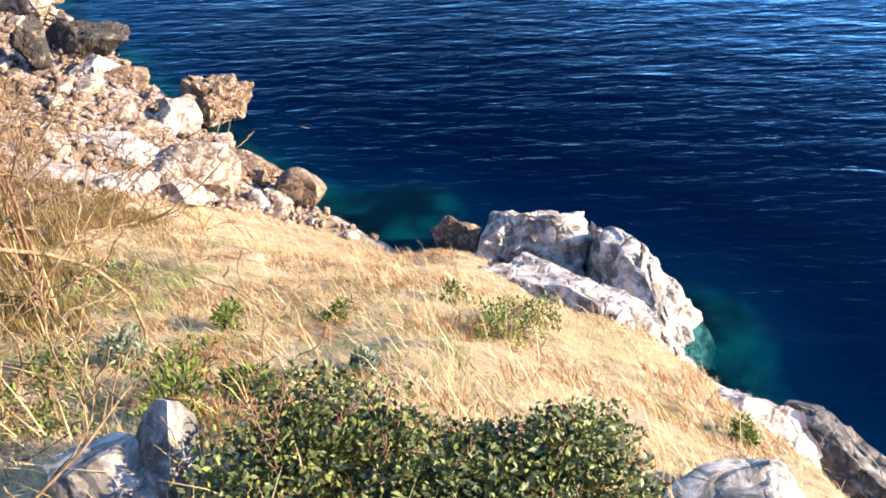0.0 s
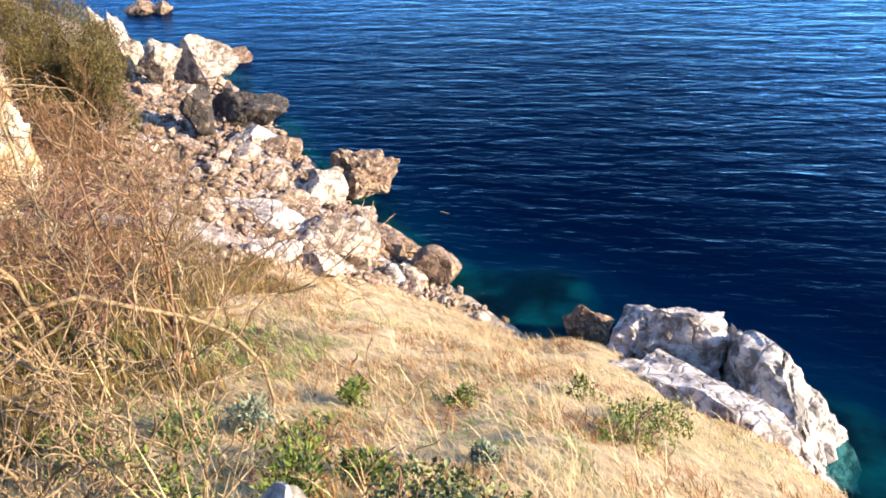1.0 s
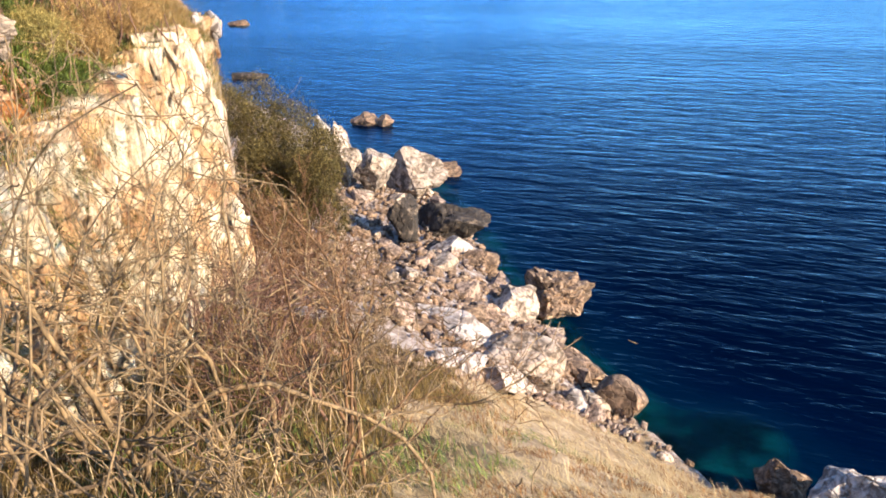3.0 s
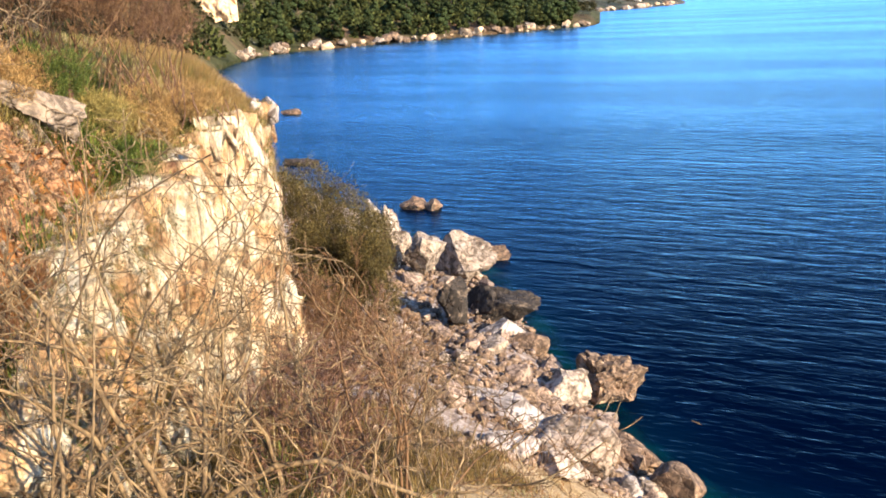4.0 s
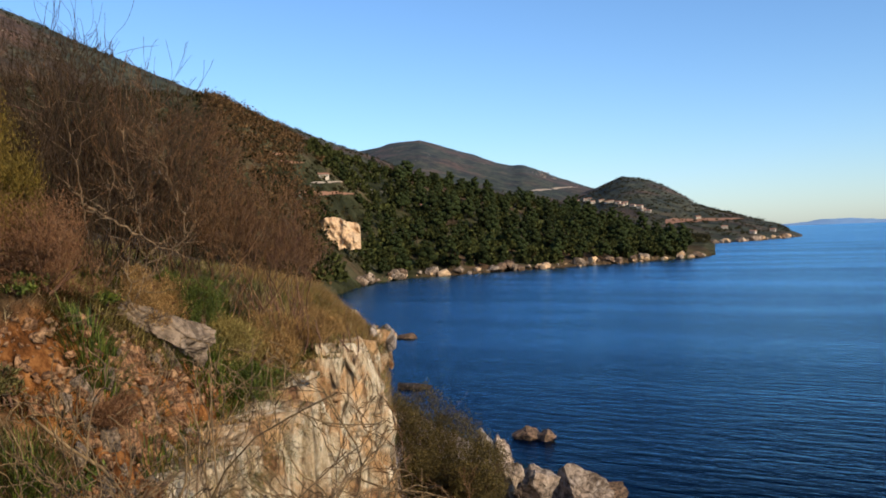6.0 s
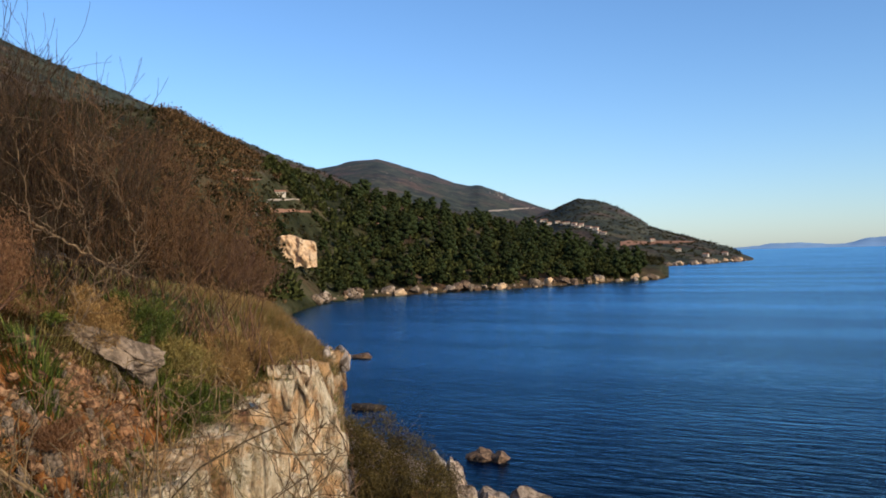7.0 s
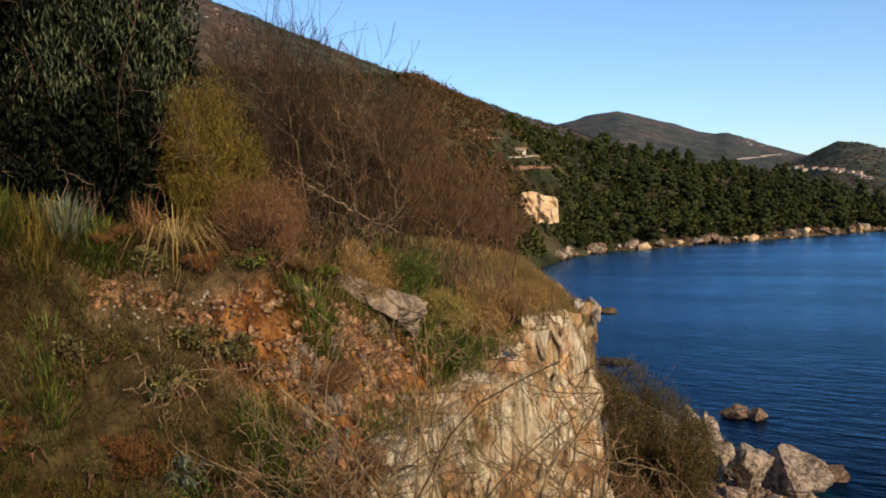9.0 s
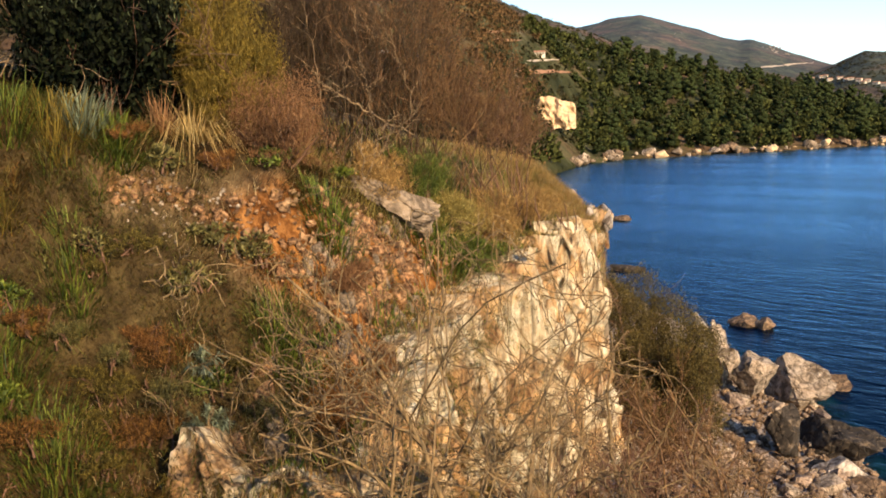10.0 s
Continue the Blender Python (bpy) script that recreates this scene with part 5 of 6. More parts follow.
grass("green_grass", "green grass patches on the slope", 11000, (-7, 4), (1.5, 13), lambda x, y: slope(x, y) & (fbm(x * 0.9, y * 0.9, 4, 0) > 0.05) & (fbm(x * 5, y * 5, 3, 8) > 0.02), (0.06, 0.20), 0.007, 0.9, 2.7, 0.6, GREEN_GRASS, 204)
grass("gully_grass", "dense rusty dry grass in the gully", 40000, (-11, -3), (1, 13.5), gully, (0.14, 0.40), 0.010, 0.5, 2.4, 0.5, GULLY_GRASS, 205)
grass("gully_straw", "straw grass among the rusty grass in the gully", 250, (-11, -3), (1, 13.5), gully, (0.2, 0.55), 0.010, 0.6, 2.4, 0.6, STRAW, 211)
grass("gully_green", "green grass under the bare shrubs in the gully", 3500, (-10, -2), (1, 10), lambda x, y: (cliff_depth(x, y) < 0.4) & (x < -3.4) & (fbm(x * 0.8, y * 0.8, 3, 66) > 0.0), (0.15, 0.4), 0.012, 0.5, 2.4, 0.5, GREEN_GRASS, 212)
grass("gully_reeds", "tall straw-coloured stalks in the gully", 80, (-9.5, -3.8), (3, 12), gully, (0.6, 1.5), 0.012, 0.22, 2.0, 0.25, STRAW, 206)
bank = lambda x, y: (cliff_depth(x, y) > 0.9) & (np.hypot(x, y) < 21)
face = lambda x, y: (cliff_depth(x, y) > 0.0) & (y < 5.6)
bare = lambda x, y: (earth_distance(x, y) + 0.5 * fbm(x * 1.6, y * 1.6, 3, 44) < 0.2) & (cliff_depth(x, y) > 0.2)
grass("bank_grass", "olive and rust dry grass over the bank", 95000, (-17, -7.2), (-3, 20), lambda x, y: (bank(x, y) | face(x, y)) & (fbm(x * 0.8, y * 0.8, 3, 12) > -0.3) & ~bare(x, y) & (y < 9.5), (0.08, 0.26), 0.008, 1.1, 0.3, 0.7, BANK_RUST, 207)
grass("slope_grass", "olive-yellow grass on the slope between the thicket and the cliff", 46000, (-17, -8.5), (8.0, 20), lambda x, y: (cliff_depth(x, y) > 0.1) & (cliff_depth(x, y) < 6.5) & ~bare(x, y), (0.15, 0.42), 0.012, 0.5, 0.3, 0.6, SLOPE_LEAF, 215)
grass("bank_olive_grass", "olive-yellow grass over the bank", 80000, (-17, -7.2), (-3, 9), lambda x, y: (bank(x, y) | face(x, y)) & (fbm(x * 0.9, y * 0.9, 3, 23) > -0.2) & ~bare(x, y), (0.08, 0.26), 0.008, 1.1, 0.3, 0.6, BANK_LEAF, 216)
grass("bank_green_grass", "green grass growing over the bank", 30000, (-17, -7.2), (-3, 20), lambda x, y: (bank(x, y) | face(x, y)) & (fbm(x * 0.6, y * 0.6, 3, 91) > -0.03) & ~bare(x, y), (0.08, 0.24), 0.008, 1.0, 0.3, 0.6, GREEN_GRASS, 208)
grass("bank_straw", "pale straw grass on top of the bank", 6000, (-17, -7.2), (-3, 20), lambda x, y: (bank(x, y) | face(x, y)) & (fbm(x * 0.7, y * 0.7, 3, 55) > 0.1) & ~bare(x, y), (0.15, 0.45), 0.010, 0.6, 0.3, 0.8, STRAW, 209)
rim = lambda x, y: (cliff_depth(x, y) > 0.1) & (cliff_depth(x, y) < 3.5) & (y > 15.0)
grass("rim_grass", "tall rusty grass along the outer end of the cliff top", 22000, (-17, -9), (15, 20), lambda x, y: rim(x, y) & ~bare(x, y), (0.2, 0.55), 0.008, 0.5, 0.3, 0.5, RIM_LEAF, 210)
grass("rim_straw", "straw and green grass along the cliff top", 10000, (-17, -9), (9, 20), lambda x, y: (cliff_depth(x, y) > 0.05) & (cliff_depth(x, y) < 4.0) & ~bare(x, y), (0.2, 0.5), 0.012, 0.5, 0.3, 0.6, STRAW, 213)
grass("rim_green", "green grass along the cliff top", 30000, (-17, -9), (9, 20), lambda x, y: (cliff_depth(x, y) > 0.05) & (cliff_depth(x, y) < 5.0) & (fbm(x * 0.9, y * 0.9, 3, 15) > -0.02) & ~bare(x, y), (0.15, 0.4), 0.013, 0.5, 0.3, 0.6, GREEN_GRASS, 214)

CLUMPS = ((53.6, 12.6, 600, 0.55, 0.014, GREEN_GRASS, 0.4, 0.5, 0.5, "green grass tuft beside the slab"), (50.2, 12.3, 500, 0.5, 0.014, GREEN_GRASS, 0.4, 0.5, 0.5, "green grass tuft below the slab"), (57.6, 11.4, 600, 0.5, 0.009, GREEN_GRASS, 0.35, 0.5, 0.5, "green grass tuft on the earth bank"), (48.6, 14.9, 700, 0.5, 0.014, GREEN_GRASS, 0.6, 0.5, 0.5, "green grass above the slab"),
          (69.2, 13.2, 260, 0.85, 0.014, BROOM_LEAF, 0.4, 0.5, 0.5, "olive-yellow grass clump below the dark shrub"), (71.6, 13.4, 260, 0.8, 0.014, GREEN_GRASS, 0.4, 0.5, 0.5, "green grass clump below the pale sticks"), (73.8, 13.2, 200, 0.95, 0.013, RUST_GRASS, 0.4, 0.5, 0.5, "rusty grass clump below the pale sticks"), (67.6, 13.4, 220, 0.7, 0.016, GREY_LEAF, 0.3, 0.5, 0.4, "grey-green leafy clump below the dark shrub"), (75.6, 12.6, 240, 0.8, 0.013, BROOM_LEAF, 0.4, 0.5, 0.5, "olive-yellow grass clump on the bank"),
          (61.6, 13.7, 260, 1.5, 0.009, GOLD_STRAW, 0.25, 0.75, 1.3, "arching clump of tall straw grass below the dark shrub"), 
          (66.0, 13.2, 500, 0.5, 0.02, GREEN_GRASS, 0.4, 0.6, 0.7, "bright green leafy clump on the bank"), (52.4, 10.9, 420, 0.65, 0.014, GREEN_GRASS, 0.28, 0.4, 0.4, "upright green grass tuft on the earth bank"),
          (47.5, 13.0, 400, 0.5, 0.015, GREEN_GRASS, 0.4, 0.5, 0.5, "green grass tuft at the cliff top"), (44.0, 14.0, 400, 0.5, 0.015, GREEN_GRASS, 0.4, 0.5, 0.5, "green grass tuft at the cliff top"),
          (54.6, 11.0, 600, 0.55, 0.009, GREEN_GRASS, 0.25, 0.4, 0.4, "upright green grass tuft on the earth bank"), (74.0, 11.2, 900, 0.55, 0.016, GREEN_GRASS, 0.6, 0.5, 0.6, "lush green grass on the bank"), (71.0, 10.4, 700, 0.5, 0.016, GREEN_GRASS, 0.5, 0.5, 0.6, "lush green grass on the bank"), (47.0, 14.6, 900, 0.5, 0.015, GREEN_GRASS, 0.7, 0.5, 0.5, "green grass above the pale slab"), (45.6, 15.0, 900, 0.5, 0.015, GREEN_GRASS, 0.7, 0.5, 0.5, "green grass above the pale slab"),
          (56.5, 11.3, 300, 0.45, 0.014, GREEN_GRASS, 0.3, 0.5, 0.5, "green grass tuft on the earth bank"), (63.3, 13.7, 60, 0.85, 0.014, RUST_BUSH, 0.15, 0.3, 0.3, "upright dry stalks beside the green clump"),
          (69.0, 12.0, 400, 0.5, 0.015, GREEN_GRASS, 0.4, 0.5, 0.6, "green grass tuft on the bank"), (72.5, 12.5, 300, 0.6, 0.009, BROOM_LEAF, 0.3, 0.5, 0.8, "dry grass tuft on the bank"),
          (30.0, 3.9, 26, 1.0, 0.012, STRAW, 0.1, 0.5, 0.5, "tall bleached grass stalks beside the white rock"), (23.0, 3.6, 18, 0.8, 0.010, STRAW, 0.1, 0.5, 0.5, "tall bleached grass stalks beside the white rock"))
for i, (b, r, n, tall, w, stuff, rad, flop, droop, label) in enumerate(CLUMPS):
    x, y = by_bearing(b, r)
    tuft("grass_clump", label, x, y, n, tall, w, stuff, 220 + i, rad, flop, droop)


def rim_fringe(name, label, n, long, material, seed):
    """Grass rooted along the cliff's edge and hanging over it."""
    rng = np.random.default_rng(seed)
    i = rng.integers(20, len(RIM_EDGE) - 40, n)
    patch = fbm(i * 0.03, i * 0.0, 3, seed) + rng.normal(0, 0.12, n) > -0.08
    i = i[patch]
    n = len(i)
    f = rng.uniform(0.0, 1.0, n)[:, None] ** 0.75
    P = RIM_EDGE[i] * (1 - f) + RIM_BACK[i] * f + rng.normal(0, 0.03, (n, 3))
    P[:, 2] -= 0.03
    out = RIM_OUT[i] * rng.uniform(-0.3, 0.9, n)[:, None]
    way = np.stack([out[:, 0] + rng.normal(0, 0.35, n), out[:, 1] + rng.normal(0, 0.35, n), np.ones(n)], -1)
    tagged(new(name, blade_mesh(name, P, way, rng.uniform(*long, n), np.full(n, 0.012), rng.uniform(0.3, 1.2, n), material)), label, "grass", kind="stuff")


def face_growth(name, label, n, long, material, seed, overgrown):
    """Grass and weeds rooted on the ledges of the cliff, thick where the face runs out into the bank."""
    rng = np.random.default_rng(seed)
    i, j = rng.integers(2, FACE.shape[0] - 30, n), rng.integers(12, 112, n)
    f = i / FACE.shape[0]
    thick = fbm(i * 0.022, j * 0.06, 3, seed + 1) + overgrown * (1 - sstep((f - 0.26 - 0.06 * (j / 112)) / 0.10)) - 0.36 + rng.normal(0, 0.05, n)
    i, j = i[thick > 0], j[thick > 0]
    n = len(i)
    P = FACE[i, j] + rng.normal(0, 0.03, (n, 3))
    out = RIM_OUT[i] * rng.uniform(0.3, 1.4, n)[:, None]
    way = np.stack([out[:, 0] + rng.normal(0, 0.35, n), out[:, 1] + rng.normal(0, 0.35, n), np.ones(n)], -1)
    tagged(new(name, blade_mesh(name, P, way, rng.uniform(*long, n), np.full(n, 0.012), rng.uniform(0.4, 1.4, n), material)), label, "grass", kind="stuff")


face_growth("cliff_weeds", "rust-brown weeds growing on the cliff's inner end", 22000, (0.12, 0.36), BANK_RUST, 241, 0.30)
face_growth("cliff_weeds", "dull olive weeds growing on the cliff's inner end", 20000, (0.12, 0.36), BANK_LEAF, 242, 0.30)
face_growth("cliff_weeds", "olive weeds growing on the cliff's ledges", 20000, (0.12, 0.35), BROOM_LEAF, 243, 0.30)
face_growth("cliff_weeds", "green weeds growing on the cliff's ledges", 14000, (0.10, 0.30), GREEN_GRASS, 244, 0.22)
rim_fringe("rim_fringe", "rusty grass hanging over the cliff edge", 9000, (0.12, 0.38), RIM_LEAF, 231)
rim_fringe("rim_fringe", "green grass hanging over the cliff edge", 8000, (0.10, 0.32), GREEN_GRASS, 232)
rim_fringe("rim_fringe", "olive-yellow grass hanging over the cliff edge", 2500, (0.10, 0.35), BROOM_LEAF, 233)


def build_bank_tufts():
    """Clumps of many kinds over the bank."""
    rng = random.Random(77)
    kinds = ((GREEN_GRASS, "green grass tuft on the bank"), (BANK_RUST, "rusty dry grass tuft on the bank"), (OLIVE_LEAF, "olive-green tuft on the bank"), (GREEN_GRASS, "green grass tuft on the bank"), (BANK_RUST, "rusty dry grass tuft on the bank"))
    count = 0
    while count < 70:
        b, r = rng.uniform(40, 80), rng.uniform(8.8, 16)
        x, y = by_bearing(b, r)
        d = float(cliff_depth(np.array([x]), np.array([y]))[0])
        if d < 0.6 or (5.2 < y < 8.6 and 1.1 < d < 3.0 and rng.random() < 0.75):
            continue
        stuff, label = kinds[rng.randrange(len(kinds))]
        tall = rng.uniform(0.18, 0.42)
        tuft("grass_tuft", label, x, y, rng.randrange(120, 340), tall, 0.009, stuff, 600 + count, rng.uniform(0.15, 0.4), rng.uniform(0.6, 1.1), rng.uniform(0.5, 1.0))
        count += 1
    for i in range(26):
        b, r = rng.uniform(44, 79), rng.uniform(9.5, 14)
        x, y = by_bearing(b, r)
        if float(cliff_depth(np.array([x]), np.array([y]))[0]) < 0.8:
            continue
        leafy_shrub("low_plant", "low leafy green plant on the bank", x, y, rng.uniform(0.4, 0.9), 0.6, rng.uniform(0.2, 0.45), 700, 0.07, GREEN_GRASS if i % 2 else OLIVE_LEAF, BROWN_BARK, 760 + i, 5, 0.4, 0.6, low=0.1)


build_bank_tufts()
SOFT = random.Random(63)
for i in range(46):
    x, y = by_bearing(SOFT.uniform(55, 80), SOFT.uniform(9.6, 13.4))
    at = np.array([x]), np.array([y])
    if cliff_depth(*at)[0] < 0.7 or earth_distance(*at)[0] < 0.75:
        continue
    k = SOFT.uniform(0.45, 0.95)
    stuff, tint = ((BANK_RUST, "dull brown"), (BANK_LEAF, "olive-yellow"), (RUST_GRASS, "rust-brown"), (OLIVE_LEAF, "olive-green"))[i % 4]
    leafy_shrub("dry_bush", "low %s bush of fine dry stems on the bank" % tint, x, y, 1.2 * k, k, 0.5 * k, 2600, 0.06, stuff, BROWN_BARK, 900 + i, 7, 0.10, 0.9, low=0.05)
HANG = random.Random(58)
for i in range(8):
    y = HANG.uniform(5.8, 7.4)
    x = float(np.interp(y, CLIFF_Y, CLIFF_X)) - HANG.uniform(0.2, 1.1)
    k = HANG.uniform(0.45, 0.9)
    leafy_shrub("dry_bush", "small rust-brown dry bush on the crumbling bank", x, y, k, k, 0.8 * k, 5500, 0.07, RUST_BUSH if i % 2 else RUST_GRASS, BROWN_BARK, 850 + i, 6, 0.08, 0.9, low=0.1)


def rosette(x, y, seed):
    """A bushy spurge: several stems, each with narrow blue-green leaves in whorls."""
    rng = np.random.default_rng(seed)
    P, D = [], []
    for _ in range(9):
        a, e = rng.uniform(0, 2 * math.pi), rng.uniform(0.1, 1.5)
        way = np.array([math.cos(a) * math.cos(e), math.sin(a) * math.cos(e), math.sin(e)])
        for k in np.linspace(0.35, 1.0, 9):
            d = rng.normal(size=(6, 3)) * 0.8 + way
            P.append(np.array([x, y, height(x, y) + 0.03]) + way * 0.26 * k + rng.normal(0, 0.01, (6, 3)))
            D.append(d)
    P, D = np.concatenate(P), np.concatenate(D)
    n = len(P)
    me = blade_mesh("spurge_plant", P, D, rng.uniform(0.06, 0.13, n), np.full(n, 0.017), rng.uniform(0.2, 0.8, n), GREY_LEAF)
    tagged(new("spurge_plant", me), "blue-green spurge growing from the rocky bank", "plant")


rosette(-9.95, 5.17, 1)
rosette(-9.6, 4.98, 2)


# ---------------------------------------------------------------- the far shore
def far_place(b, r):
    return -r * math.sin(radians(b)), r * math.cos(radians(b)), float(far_height(np.array([float(b)]), np.array([float(r)]))[0])


ball = bmesh.new()
bmesh.ops.create_icosphere(ball, subdivisions=2, radius=1.0)
BALL = np.array([v.co[:] for v in ball.verts])
BALL_FACES = np.array([[v.index for v in f.verts] for f in ball.faces])
ball.free()
needle = Mat("pine_crown_mass", 0.95, 0.05)
tone = needle.math("ADD", needle.math("MULTIPLY", needle.each(), 0.8), 0.5)
needle.colour(needle.mix(1.0, needle.ramp(needle.noise(2.2, 6, 0.75), (0.36, (0.007, 0.010, 0.004)), (0.50, (0.029, 0.039, 0.012)), (0.66, (0.082, 0.10, 0.03))), needle.ramp(tone, (0.0, 0.0), (1.0, 1.0)), "MULTIPLY"))
needle.bump(needle.noise(3.5, 6, 0.7), 1.0, 0.6)
NEEDLE_MASS = needle.m


def pine(seed, tall):
    """One pine: trunk with limbs and a crown of many needle tufts in uneven lobes."""
    rng, nr = random.Random(seed), np.random.default_rng(seed)
    ob = tagged(new("pine_tree"), "dark green Mediterranean pine in the wood on the headland", "tree", "pines on the headland")
    out = {}
    top = grow(rng, (0, 0, -0.5), (rng.gauss(0, 0.06), rng.gauss(0, 0.06), 1), tall * 0.95, 0.16, 0, out, 0.05, 0.05, 0.7, 7, 0.4, 0.9, 1, 0.03)
    parts, vs, fs, start = [], [], [], 0
    for k in range(11):
        f = (k + 0.5) / 11
        z = tall * (0.26 + 0.68 * f)
        reach = tall * 0.27 * (1.0 - 0.62 * f ** 1.6) * rng.uniform(0.65, 1.25)
        a = k * 2.4 + rng.uniform(-0.5, 0.5)
        c = np.array([math.cos(a) * reach * 0.7, math.sin(a) * reach * 0.7, z])
        size = np.array([1, 1, 0.7]) * (reach * 0.5 + 0.3)
        wob = 1 + 0.32 * np.array([noise.noise(Vector(p) * 2.6 + Vector((k * 3.1, seed, 0))) for p in BALL])
        vs.append(c + BALL * size * wob[:, None] * 0.97)
        fs.append(BALL_FACES + start)
        start += len(BALL)
        d = nr.normal(size=(100, 3))
        d /= np.linalg.norm(d, axis=1)[:, None]
        parts.append(c + d * size * nr.uniform(0.75, 1.05, 100)[:, None])
    child("trunk", stem_tube("trunk", out[0], DARK_BARK), ob)
    crown = child("crown", mesh_of("crown", np.concatenate(vs), np.concatenate(fs), NEEDLE_MASS, True), ob)
    tagged(child("needles", leaf_cloud("needles", np.concatenate(parts), 0.27, NEEDLES, seed, 0.45, 0.3), crown), kind="stuff")
    return ob


def build_woods():
    rng = random.Random(3)
    kinds = [pine(500 + i, t) for i, t in enumerate((9.0, 10.5, 7.6, 11.5, 6.4, 8.4))]
    spots = []
    shore_b = [16.8, 20.8, 26, 29.7, 32.5, 34.6, 37, 39, 41, 43]
    shore_r = [322, 293, 263, 250, 237, 231, 212, 178, 150, 130]
    tries = 0
    while len(spots) < 292 and tries < 20000:
        tries += 1
        b = rng.uniform(17.6, 40.4)
        r = float(np.interp(b, shore_b, shore_r)) + 6 + (185 if b < 37 else 120) * rng.random() ** 1.15 * min(1.0, (b - 16.2) / 7)
        clear = (37.4 < b < 40.8 and r < 222) or (37.4 < b < 41 and 240 < r < 290)
        if clear or any(abs(b - b2) * r * 0.0175 < 5.0 and abs(r - r2) < 7.5 for b2, r2 in spots):
            continue
        spots.append((b, r))
    for i, (b, r) in enumerate(spots):
        x, y, z = far_place(b, r)
        m = pose(x, y, z - 0.2, 0, 0, rng.uniform(0, 360)) @ Matrix.Scale(rng.uniform(0.42, 1.0) * (0.6 if b > 35.5 else 1.0), 4)
        if i < len(kinds):
            kinds[i].matrix_world = m
        else:
            ob = copy_thing(kinds[i % len(kinds)], m)
            ob.matrix_world = m
    # woods too far or too thick to count
    nr = np.random.default_rng(4)
    P = []
    for _ in range(1500):
        b = rng.uniform(18, 40.8)
        r = float(np.interp(b, shore_b, shore_r)) + rng.uniform(6, 260) * min(1.0, (b - 15.5) / 9)
        if (37.6 < b < 40.4 and 196 < r < 226) or (37.5 < b < 41.0 and 240 < r < 290):
            continue
        x, y, z = far_place(b, r)
        tall = rng.uniform(1.2, 3.2)
        n = 60
        h = nr.uniform(0.12, 1.0, n)
        a = nr.uniform(0, 2 * math.pi, n)
        rad = tall * 0.42 * np.sqrt(np.maximum(1.02 - h ** 2, 0)) * nr.uniform(0.5, 1.1, n)
        P.append(np.stack([x + rad * np.cos(a), y + rad * np.sin(a), z + tall * h], -1))
    tagged(new("wood_undergrowth", leaf_cloud("wood_undergrowth", np.concatenate(P), 1.3, NEEDLES, 9, 0.6, 0.6)), "dark undergrowth between the pines on the headland", "undergrowth", kind="stuff")
    H = []
    for _ in range(900):
        b = rng.uniform(39.8, 47)
        r = rng.uniform(105, 300)
        if 38 < b < 40.5 and r < 224 or (b < 41.2 and 240 < r < 290):
            continue
        x, y, z = far_place(b, r)
        k = rng.uniform(0.6, 1.5)
        H.append(np.array([x, y, z]) + nr.normal(size=(40, 3)) * np.array([0.9 * k, 0.9 * k, 0.5 * k]) + np.array([0, 0, 0.5 * k]))
    tagged(new("hillside_brush", leaf_cloud("hillside_brush", np.concatenate(H), 0.8, HEATH_LEAF, 11, 0.5, 0.8)), "russet brush on the slope beside the quarry", "brush", kind="stuff")
    # scrub over the hills
    S = []
    for _ in range(7000):
        b = rng.uniform(12, 62)
        r = rng.uniform(380, 1050) if b < 37 else 110 + 790 * rng.random() ** 1.7
        x, y, z = far_place(b, r)
        if z < 3:
            continue
        n = 18
        k = rng.uniform(0.5, 1.3)
        S.append(np.array([x, y, z]) + nr.normal(size=(n, 3)) * np.array([0.8 * k, 0.8 * k, 0.4 * k]) + np.array([0, 0, 0.4 * k]))
    tagged(new("hill_scrub", leaf_cloud("hill_scrub", np.concatenate(S), 0.9, SCRUB_LEAF, 10, 0.8, 0.6)), "low dark scrub dotted over the hills", "scrub", kind="stuff")


build_woods()


